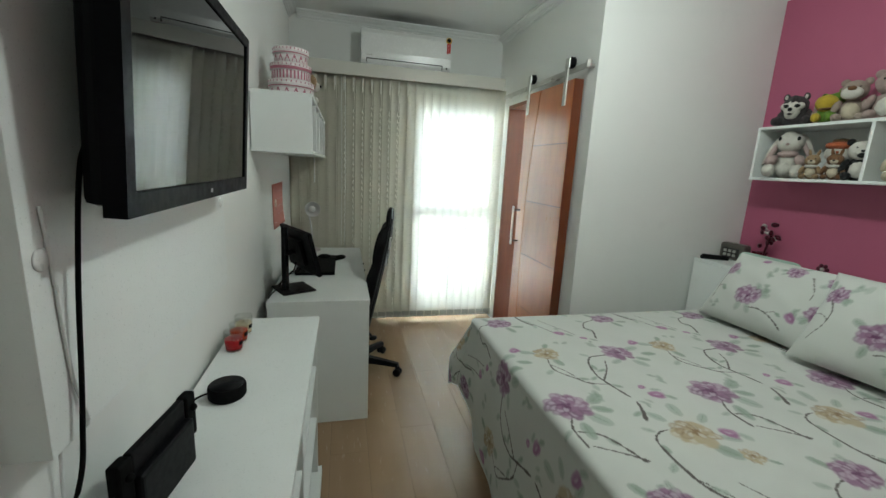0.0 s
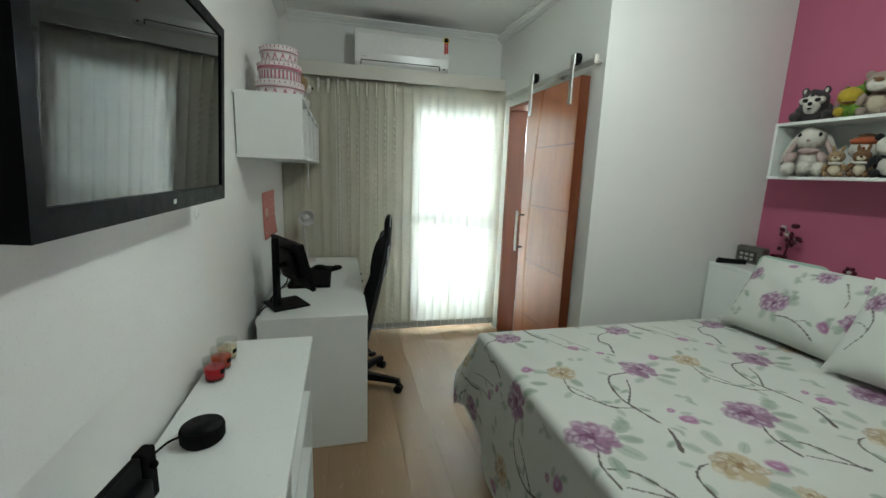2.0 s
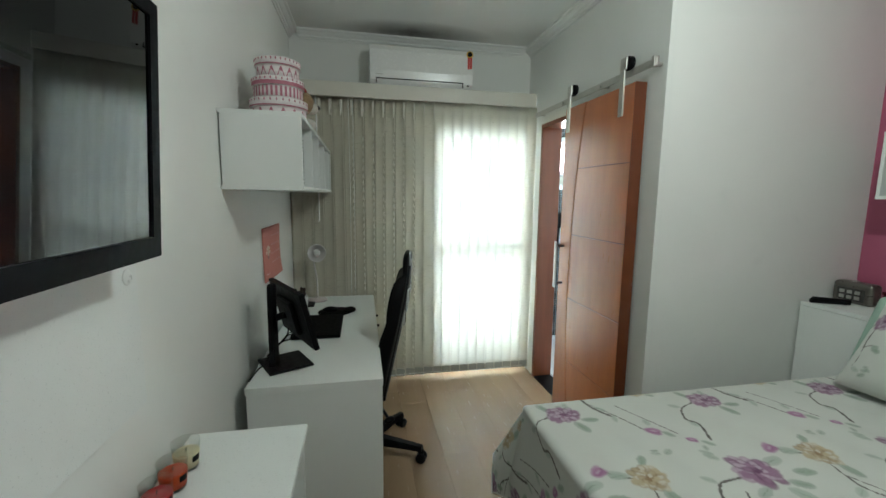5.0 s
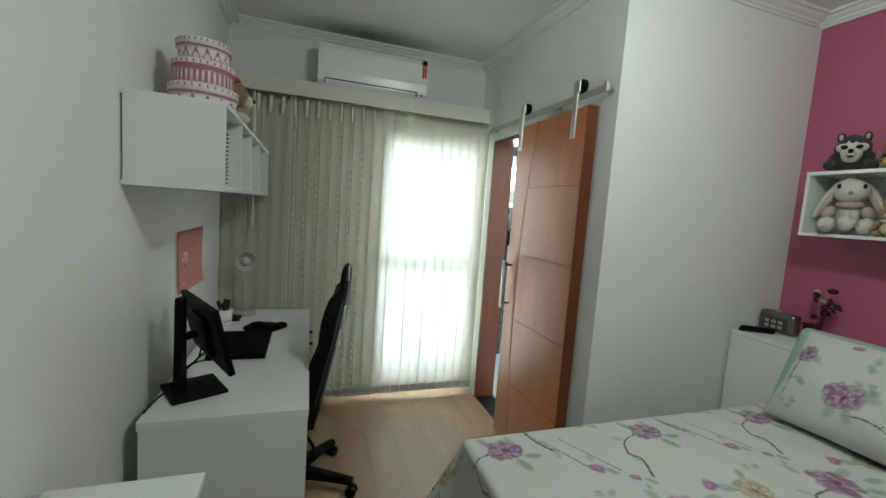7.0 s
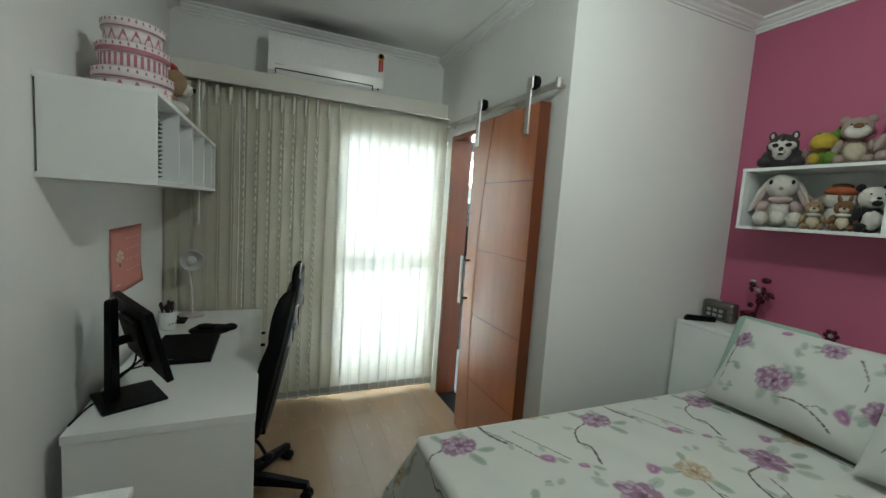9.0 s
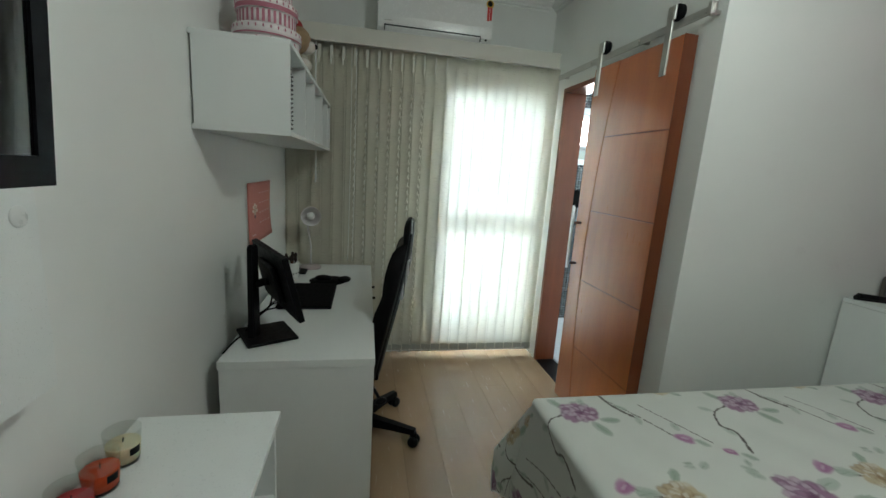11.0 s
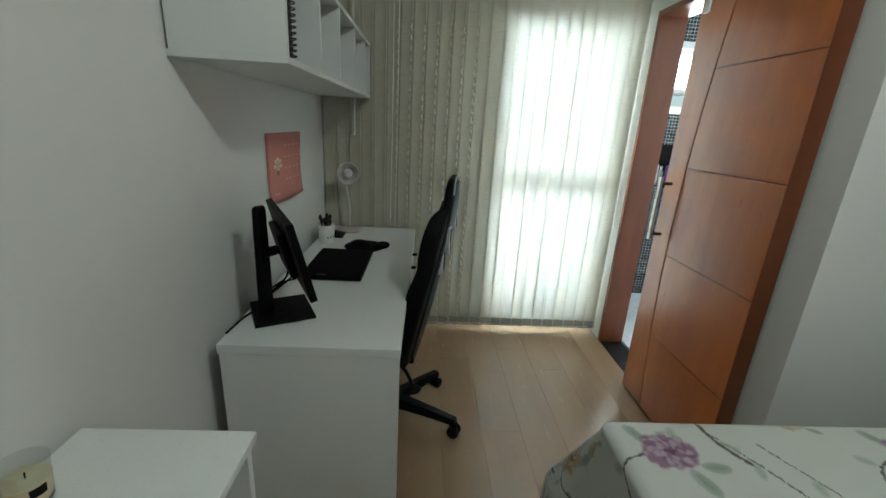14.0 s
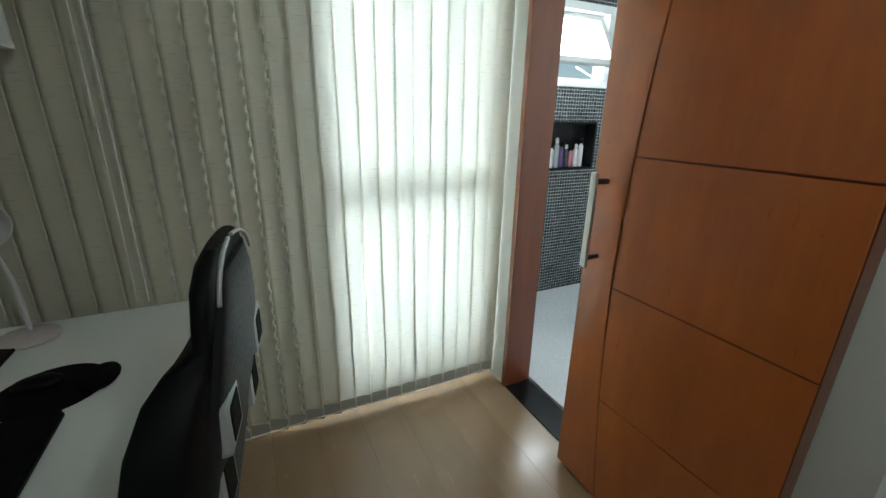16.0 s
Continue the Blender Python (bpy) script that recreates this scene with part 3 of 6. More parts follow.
# ---- television and its panel ----
PX = -0.067
panel = thing("mounting_board", (XL, 1.415, 1.054), "white board on the wall behind the television with round caps", "mounting board")
part("board", box(B(), XL, 0.975, 1.054, PX, 1.857, 2.12, 0.0015), M_LACQUER, panel)
for y in (1.005, 1.822):
    for z in (1.33, 1.95):
        part("cap", lathe(B(), [(0.016, 0), (0.016, 0.001), (0.014, 0.0025), (0.0, 0.0025)], (PX, y, z), 24, 0, Matrix.Rotation(radians(90), 4, "Y")), M_PVC, panel)

tv = thing("television", (0.0, 1.41, 1.38), "black flat screen television on a wall mount", "television")
TY0, TY1, TZ0, TZ1, TX = 1.03, 1.757, 1.383, 1.812, 0.026
bez = B()
for y0, z0, y1, z1 in ((TY0, TZ0, TY1, TZ0 + 0.036), (TY0, TZ1 - 0.024, TY1, TZ1), (TY0, TZ0 + 0.036, TY0 + 0.026, TZ1 - 0.024), (TY1 - 0.026, TZ0 + 0.036, TY1, TZ1 - 0.024)):
    box(bez, TX - 0.03, y0, z0, TX, y1, z1)
part("bezel", bez, plain("black_gloss_frame", (0.006, 0.006, 0.007), 0.4, vary=0.1, spec=0.03), tv)
part("screen", box(B(), TX - 0.028, TY0 + 0.026, TZ0 + 0.036, TX - 0.004, TY1 - 0.026, TZ1 - 0.024), M_SCREEN, tv)
part("back_cover", box(B(), -0.040, TY0 + 0.02, TZ0 + 0.012, TX - 0.03, TY1 - 0.02, TZ1 - 0.012, 0.014), M_BLACK, tv)
part("wall_mount", box(B(), PX - 0.015, 1.3, 1.5, -0.035, 1.5, 1.7, 0.003), M_BLACK, tv)
part("logo", box(B(), TX, 1.402, TZ0 + 0.013, TX + 0.001, 1.414, TZ0 + 0.021, 0.0), M_CHROME, tv)
# the set hangs tilted a little towards the floor
tv.rotation_euler = (0, radians(3.2), 0)
solid("tv_cable", tube(B(), [(-0.03, 1.10, 1.50), (-0.045, 1.075, 1.46), (-0.052, 1.05, 1.30), (-0.054, 1.022, 1.09), (-0.06, 1.0, 0.98), (-0.113, 0.97, 0.82), (-0.114, 0.95, 0.4), (-0.113, 0.94, 0.01)], 0.0037), M_BLACKMAT, "black power cable hanging below the television", "cable")
solid("antenna_cable", tube(B(), [(PX + 0.003, 1.012, 1.40), (PX + 0.003, 1.02, 1.30), (PX + 0.003, 1.03, 1.15), (PX + 0.003, 1.05, 1.06), (-0.112, 1.06, 1.0), (-0.114, 1.05, 0.5), (-0.113, 1.05, 0.01)], 0.0028), M_PVC, "thin white cable running down the wall panel", "cable")

# ---- toy shelf on the pink wall ----
ts = thing("toy_shelf", (XP, 1.6, 1.503), "white open box shelf on the pink wall", "shelf")
QX, QY0, QY1, QZ0, QZ1 = 2.835, 0.72, 2.475, 1.503, 1.823
part("bottom", box(B(), QX, QY0, QZ0, XP, QY1, QZ0 + 0.016, 0.001), M_LACQUER, ts)
part("top", box(B(), QX, QY0, QZ1 - 0.016, XP, QY1, QZ1, 0.001), M_LACQUER, ts)
part("back", box(B(), XP - 0.008, QY0 + 0.016, QZ0 + 0.016, XP - 0.001, QY1 - 0.016, QZ1 - 0.016), M_LACQUER, ts)
for y in (QY0, 1.305, 1.885, QY1 - 0.016):
    part("divider", box(B(), QX + 0.002, y, QZ0 + 0.016, XP - 0.008, y + 0.016, QZ1 - 0.016, 0.001), M_LACQUER, ts)

# ---- the printed cloth ----
CLOTH = (0.57, 0.585, 0.545)


class Print:
    """A flower print on a canvas of w by h metres, painted in numpy and laid on cloth as colour per vertex."""

    def __init__(self, x0, y0, w, h, step=0.0030, seed=3):
        self.x0, self.y0, self.s = x0, y0, step
        ny, nx = int(h / step) + 1, int(w / step) + 1
        self.a = np.ones((ny, nx, 3)) * np.array(CLOTH)
        self.r = random.Random(seed)

    def dab(self, cx, cy, rx, ry, turn, colour, alpha=1.0, soft=0.25):
        R = max(rx, ry) * 1.3 + self.s
        i0, i1 = int((cx - R - self.x0) / self.s), int((cx + R - self.x0) / self.s) + 1
        k0, k1 = int((cy - R - self.y0) / self.s), int((cy + R - self.y0) / self.s) + 1
        i0, k0 = max(i0, 0), max(k0, 0)
        i1, k1 = min(i1, self.a.shape[1]), min(k1, self.a.shape[0])
        if i0 >= i1 or k0 >= k1:
            return
        X, Y = np.meshgrid(self.x0 + self.s * np.arange(i0, i1) - cx, self.y0 + self.s * np.arange(k0, k1) - cy)
        c, s = math.cos(turn), math.sin(turn)
        d = np.sqrt(((c * X + s * Y) / rx) ** 2 + ((c * Y - s * X) / ry) ** 2)
        m = np.clip((1 - d) / soft, 0, 1)[..., None] * alpha
        self.a[k0:k1, i0:i1] = self.a[k0:k1, i0:i1] * (1 - m) + np.array(colour) * m

    def flower(self, x, y, r, kind):
        rr = self.r
        deep, mid, pale = {"P": ((0.12, 0.035, 0.10), (0.27, 0.145, 0.235), (0.47, 0.38, 0.45)), "Y": ((0.24, 0.15, 0.07), (0.44, 0.36, 0.23), (0.56, 0.52, 0.43))}[kind]
        a0 = rr.uniform(0, 6)
        for ring, (k, d, size) in enumerate(((15, 0.72, 0.34), (13, 0.50, 0.32), (9, 0.26, 0.26))):
            for i in range(k):
                t = a0 + 2 * math.pi * (i + 0.4 * ring) / k + rr.uniform(-0.25, 0.25)
                q = d * r * rr.uniform(0.8, 1.15)
                px, py = x + q * math.cos(t), y + 0.85 * q * math.sin(t)
                self.dab(px, py, size * r * 1.12, size * r * 0.85, t, deep if rr.random() < 0.4 else mid, 0.75, 0.3)
                self.dab(px + 0.06 * r * math.cos(t), py + 0.06 * r * math.sin(t), size * r * 0.85, size * r * 0.6, t, pale if rr.random() < 0.6 else mid, 0.85, 0.5)
        for i in range(5):
            t = rr.uniform(0, 6.3)
            self.dab(x + 0.12 * r * math.cos(t), y + 0.12 * r * math.sin(t), 0.12 * r, 0.08 * r, t, deep, 0.8)

    def bud(self, x, y, r, turn):
        for d, c in ((0.0, (0.22, 0.06, 0.18)), (0.5, (0.38, 0.20, 0.33)), (-0.5, (0.32, 0.13, 0.27))):
            self.dab(x - math.sin(turn) * d * r * 0.5, y + math.cos(turn) * d * r * 0.5, r, r * 0.5, turn + d * 0.4, c, 0.9, 0.4)
        self.dab(x, y, r * 0.5, r * 0.2, turn, (0.50, 0.37, 0.46), 0.8, 0.6)

    def leaf(self, x, y, r, turn, strong=0.75):
        rr = self.r
        c = (0.27, 0.335, 0.27) if rr.random() < 0.45 else (0.37, 0.43, 0.37)
        wide = rr.uniform(0.42, 0.62)
        self.dab(x, y, r, r * wide, turn, dim(c, 0.82), strong * 0.7, 0.12)
        self.dab(x + 0.08 * r, y, r * 0.93, r * wide * 0.85, turn, c, strong, 0.45)
        self.dab(x, y, r * 0.95, max(r * 0.07, 0.0016), turn, (0.20, 0.25, 0.19), 0.55, 0.6)

    def twig(self, x, y, turn, length, thick):
        """A short curling shoot that ends in two or three leaves."""
        rr = self.r
        curl = rr.choice((-1, 1)) * rr.uniform(6, 16)
        n = max(int(length / 0.004), 4)
        for i in range(n):
            turn += curl * 0.004
            x, y = x + 0.004 * math.cos(turn), y + 0.004 * math.sin(turn)
            t = max(thick * (1 - 0.5 * i / n), 0.0022)
            self.dab(x, y, t * 1.9, t, turn, (0.12, 0.10, 0.09), 0.8, 0.45)
        for k in range(rr.randint(1, 2)):
            a = turn + (k - 1) * 0.9 + rr.uniform(-0.3, 0.3)
            q = rr.uniform(0.016, 0.030)
            self.leaf(x + q * math.cos(a), y + q * math.sin(a), q, a)

    def branch(self, x, y, turn, length, thick=0.0042, depth=0):
        rr, n = self.r, int(length / 0.004)
        wob, amp, freq = rr.uniform(0, 6.3), rr.uniform(7, 12), rr.uniform(16, 26)
        bark = (0.075, 0.057, 0.052) if rr.random() < 0.8 else (0.16, 0.14, 0.125)
        since = 0.0
        for i in range(n):
            u = i / n
            since += 0.004
            turn += amp * math.sin(wob + freq * u * length) * 0.004 + rr.uniform(-0.05, 0.05)
            x, y = x + 0.004 * math.cos(turn), y + 0.004 * math.sin(turn)
            t = max(thick * (0.45 + 0.5 * u) * rr.uniform(0.85, 1.2), 0.0024)
            self.dab(x, y, t * 2.0, t, turn, bark, 0.85, 0.4)
            if since > 0.085 and rr.random() < 0.25:
                since = 0.0
                self.twig(x, y, turn + rr.choice((-1, 1)) * rr.uniform(0.6, 1.2), rr.uniform(0.03, 0.09), thick * 0.6)
        return x, y

    def stem(self, pts, t0, t1, shoots=0):
        """A drawn stem through a few points, t0 thick at its tip and t1 at its root."""
        rr, n = self.r, len(pts) - 1
        for i in range(n):
            p0, p1, p2, p3 = (Vector(pts[min(max(i + k, 0), n)]) for k in (-1, 0, 1, 2))
            m = max(int((p2 - p1).length / 0.003), 2)
            for k in range(m):
                t = k / m
                q = 0.5 * (2 * p1 + (p2 - p0) * t + (2 * p0 - 5 * p1 + 4 * p2 - p3) * t * t + (3 * p1 - p0 - 3 * p2 + p3) * t ** 3)
                d = p2 - p1
                u = (i + t) / n
                w = 1.3 * (t0 + (t1 - t0) * u) * rr.uniform(0.8, 1.2)
                self.dab(q.x, q.y, w * 2, max(w, 0.0019), math.atan2(d.y, d.x), (0.085, 0.068, 0.062), 0.85, 0.4)
            if i < shoots:
                s = 1 if i % 2 else -1
                a = math.atan2(d.y, d.x) + s * 0.8
                self.leaf(p2.x + 0.03 * math.cos(a), p2.y + 0.03 * math.sin(a), 0.024, a, 0.6)

    def bouquet(self, x, y, r, kind, leaves):
        for a, d in leaves:
            self.leaf(x + d * r * math.cos(a), y + d * r * math.sin(a), r * self.r.uniform(0.45, 0.65), a + self.r.uniform(-0.6, 0.6), 0.75)
        self.flower(x, y, r, kind)

    def motif(self, x, y):
        """One repeat of the print: peonies, golden blooms and buds on winding stems."""
        self.r.seed(17)

        def at(*pts):
            return [(x + px, y + py) for px, py in pts]

        self.stem(at((0.44, 0.81), (0.36, 0.80), (0.31, 0.74), (0.29, 0.65), (0.30, 0.59), (0.32, 0.50)), 0.0026, 0.0046, 4)
        self.stem(at((0.32, 0.46), (0.30, 0.41), (0.28, 0.37)), 0.0036, 0.0062, 1)
        self.stem(at((0.40, 0.76), (0.36, 0.69), (0.30, 0.62)), 0.0022, 0.0034, 1)
        self.stem(at((0.16, 0.81), (0.14, 0.72), (0.19, 0.64), (0.23, 0.60), (0.30, 0.59)), 0.0022, 0.0036, 3)
        self.stem(at((0.15, 0.76), (0.18, 0.70), (0.20, 0.63)), 0.002, 0.0024)
        self.stem(at((0.04, 0.42), (0.01, 0.36), (0.01, 0.28)), 0.0026, 0.0044, 1)
        self.stem(at((0.02, 0.35), (0.09, 0.32), (0.14, 0.20)), 0.0022, 0.0038, 1)
        self.stem(at((0.03, 0.28), (0.10, 0.24), (0.15, 0.20)), 0.0024, 0.003)
        self.stem(at((0.34, 0.31), (0.27, 0.30), (0.23, 0.26), (0.22, 0.18), (0.23, 0.09), (0.27, 0.02)), 0.0022, 0.0044, 4)
        self.stem(at((0.09, 1.22), (-0.03, 1.18), (-0.08, 1.11), (-0.06, 1.07), (-0.09, 0.99)), 0.0022, 0.004, 2)
        self.stem(at((0.23, 1.27), (0.28, 1.19), (0.33, 1.08)), 0.0018, 0.0022, 2)
        self.stem(at((0.33, 1.24), (0.38, 1.15), (0.43, 1.04)), 0.0018, 0.0022, 1)
        self.stem(at((0.07, 0.91), (0.10, 0.88), (0.15, 0.87)), 0.0018, 0.0022)
        self.bouquet(0.51 + x, 0.83 + y, 0.076, "P", ((-0.7, 1.4), (-1.2, 1.5), (0.3, 1.3), (-2.2, 1.3), (-0.2, 1.9)))
        self.bouquet(0.06 + x, 0.485 + y, 0.084, "P", ((-0.9, 1.3), (-0.3, 1.4), (0.2, 1.5), (-1.6, 1.6)))
        self.bouquet(0.10 + x, 1.215 + y, 0.066, "P", ((-0.5, 1.4), (-1.3, 1.4), (2.4, 1.2)))
        self.bouquet(0.18 + x, 0.86 + y, 0.058, "Y", ((2.8, 1.5), (-1.4, 1.4), (1.2, 1.3)))
        self.bouquet(0.385 + x, 0.28 + y, 0.074, "Y", ((0.6, 1.5), (-0.4, 1.4), (2.2, 1.5), (-1.3, 1.3), (1.3, 1.7)))
        self.bouquet(0.47 + x, 0.16 + y, 0.036, "Y", ((-0.6, 1.5),))
        for bx, by, br, turn in ((0.05, 0.91, 0.032, 0.6), (0.355, 1.065, 0.032, -0.5), (0.45, 1.0, 0.022, -0.4), (0.43, 0.495, 0.034, -0.4), (0.50, 0.265, 0.034, -0.6), (0.41, 0.55, 0.018, 0.3)):
            self.leaf(x + bx + 0.04, y + by - 0.025, 0.024, turn - 0.5, 0.6)
            self.bud(x + bx, y + by, br, turn)
        for lx, ly in ((0.21, 0.52), (0.35, 0.44), (0.44, 0.93), (0.12, 0.14), (0.55, 0.6), (0.3, 0.95)):
            for k in range(3):
                self.leaf(x + lx + self.r.uniform(-0.03, 0.03), y + ly + self.r.uniform(-0.03, 0.03), self.r.uniform(0.014, 0.026), self.r.uniform(0, 6.3), 0.42)

    def faint(self, n, w, h):
        for i in range(n):
            x, y = self.x0 + self.r.uniform(0, w), self.y0 + self.r.uniform(0, h)
            for k in range(4):
                self.leaf(x + self.r.uniform(-0.03, 0.03), y + self.r.uniform(-0.03, 0.03), self.r.uniform(0.014, 0.032), self.r.uniform(0, 6.3), 0.42)

    def sample(self, x, y):
        i = np.clip(((np.asarray(x) - self.x0) / self.s).round().astype(int), 0, self.a.shape[1] - 1)
        k = np.clip(((np.asarray(y) - self.y0) / self.s).round().astype(int), 0, self.a.shape[0] - 1)
        return self.a[k, i]


def cloth_material(name):
    a = Mat(name)
    col = a.n("ShaderNodeAttribute")
    col.attribute_name = "print"
    vec = a.coords()
    shade = a.ramp(a.noise(5, 4, vec), [(0.3, (0.95, 0.95, 0.95)), (0.7, (1, 1, 1))])
    a.l(a.mix(col.outputs["Color"], shade, 1.0, "MULTIPLY"), a.p.inputs["Base Color"])
    a.set(Roughness=0.85, Sheen_Weight=0.15)
    weave = a.noise(900, 2, vec)
    crease = a.noise(14, 5, vec, 0.6)
    add = a.t.nodes.new("ShaderNodeMath")
    add.operation = "MULTIPLY_ADD"
    a.l(crease, add.inputs[0])
    add.inputs[1].default_value = 4.0
    a.l(weave, add.inputs[2])
    a.bump(add.outputs[0], 0.25, 0.002)
    return a.m


M_PRINT = cloth_material("flower_printed_cotton")


def cloth(name, P, UV, canvas, parent, label=""):
    """A sheet of cloth from a grid of places P (ny, nx, 3) with print places UV."""
    ny, nx = P.shape[:2]
    base = np.array(BASE[parent.name])
    me = bpy.data.meshes.new(name)
    idx = np.arange(ny * nx).reshape(ny, nx)
    quads = np.stack([idx[:-1, :-1], idx[:-1, 1:], idx[1:, 1:], idx[1:, :-1]], -1).reshape(-1, 4)
    me.from_pydata((P.reshape(-1, 3) - base).tolist(), [], quads.tolist())
    me.polygons.foreach_set("use_smooth", np.ones(len(quads), bool))
    rgb = canvas.sample(UV[..., 0].ravel(), UV[..., 1].ravel())
    col = me.color_attributes.new("print", "FLOAT_COLOR", "POINT")
    col.data.foreach_set("color", np.c_[rgb, np.ones(len(rgb))].astype(np.float32).ravel())
    me.materials.append(M_PRINT)
    me.update()
    ob = new(name, me)
    ob.parent = parent
    BASE[ob.name] = BASE[parent.name]
    return tagged(ob, label)


# ---- bed ----
EX0, EX1, EY0, EY1, EZ = 0.975, 3.0, 0.74, 2.322, 0.705
M_QUILT = Mat("quilted_grey_white_cotton")
qa = M_QUILT
v45 = qa.coords((1, 1, 1), (radians(45), 0, radians(0)))
ck = qa.n("ShaderNodeTexWave", Scale=9.0)
ck.bands_direction = "Y"
cz = qa.n("ShaderNodeTexWave", Scale=9.0)
cz.bands_direction = "Z"
qa.l(v45, ck.inputs["Vector"])
qa.l(v45, cz.inputs["Vector"])
mx = qa.t.nodes.new("ShaderNodeMath")
mx.operation = "MINIMUM"
qa.l(ck.outputs["Fac"], mx.inputs[0])
qa.l(cz.outputs["Fac"], mx.inputs[1])
qa.bump(mx.outputs[0], 0.8, 0.006)
qa.l(qa.ramp(qa.noise(6, 4, qa.coords()), [(0.3, (0.56, 0.56, 0.53)), (0.7, (0.66, 0.66, 0.63))]), qa.p.inputs["Base Color"])
qa.set(Roughness=0.85)

bed = thing("bed", (2.0, 1.5, 0), "high box bed made up with a flowered spread", "bed")
part("base", box(B(), EX0 + 0.05, EY0 + 0.05, 0.03, EX1, EY1 - 0.05, 0.40, 0.03, 3), M_QUILT.m, bed, "quilted whitish bed skirt")
part("mattress", box(B(), EX0 + 0.03, EY0 + 0.03, 0.402, EX1, EY1 - 0.03, EZ - 0.008, 0.05, 4), M_QUILT.m, bed)

canvas = Print(EX0 - 0.62, EY0 - 0.62, EX1 - EX0 + 0.64, EY1 - EY0 + 1.24)
for row in (-1, 0, 1):
    for column in range(-2, 4):
        canvas.motif(1.0 + 0.604 * column, 1.0 + 1.16 * row)


def lay_spread():
    step, foot, side, ins = 0.0037, 0.60, 0.40, 0.03
    x0, y0 = EX0 + ins, EY0 + ins
    s = np.arange(-foot, EX1 - x0 - 0.005, step)
    t = np.arange(-side, EY1 - ins - y0 + side, step)
    S, T = np.meshgrid(s, t)
    W = EY1 - ins - y0
    ds = np.clip(-S, 0, None)
    dt = np.where(T < 0, T, np.where(T > W, T - W, 0.0))
    far = np.abs(dt)
    r = np.hypot(ds, far)
    ang = np.arctan2(far, ds + 1e-9)
    rad = 0.028
    # over the edge: a quarter round, then hanging with folds that grow towards the hem
    bent = np.clip(r / rad, 0, math.pi / 2)
    out = rad * np.sin(bent)
    drop = rad * (1 - np.cos(bent)) + np.clip(r - rad * math.pi / 2, 0, None)
    hang = np.clip((drop - 0.05) / 0.4, 0, 1)
    corner = np.sin(2 * ang) ** 2
    out = out + 0.04 * hang + 0.08 * corner * hang
    fold = np.sin(T * 17 + 1.3 * np.sin(T * 5)) * (far < 1e-6) + np.sin(S * 15 + 2.0 * np.sin(S * 4)) * (ds < 1e-6)
    out = out + 0.010 * fold * hang
    near = np.clip((W - T) / 0.5, 0, 1)
    drop = drop * (0.66 + 0.34 * near * near * (3 - 2 * near)) * np.where(corner > 0, 1 - 0.16 * corner, 1.0)
    X = x0 + np.clip(S, 0, None) - np.cos(ang) * out * (r > 0)
    Y = y0 + np.clip(T, 0, W) + np.sign(dt) * np.sin(ang) * out
    on = (r <= 0)
    X = np.where(on, x0 + S, X)
    wave = 0.004 * np.sin(S * 9 + 2 * np.sin(T * 4)) * np.sin(T * 7 + S * 3) + 0.002 * np.sin(S * 31 + T * 17)
    # the surface sinks a little towards its edges and is pressed by the pillows
    edge = np.minimum(np.minimum(S, T), W - T)
    Z = EZ - drop + wave * np.clip(edge / 0.1, 0, 1)
    P = np.stack([X, Y, Z], -1)
    UV = np.stack([x0 + S, y0 + T], -1)
    return P, UV


P, UV = lay_spread()
spread = thing("bedspread", (2.0, 1.5, EZ), "off-white cotton bedspread printed with purple peonies and branches", "bedspread")
cloth("sheet", P, UV, canvas, spread)
edge_path = np.concatenate([P[0, ::-1][:-70:18], P[::18, 0], P[-1, :-70:18]])
part("hem", tube(B(), [tuple(q) for q in edge_path], 0.003, 6, 0, 2), plain("white_hem_cotton", (0.62, 0.62, 0.57), 0.85), spread, "stitched hem of the spread")


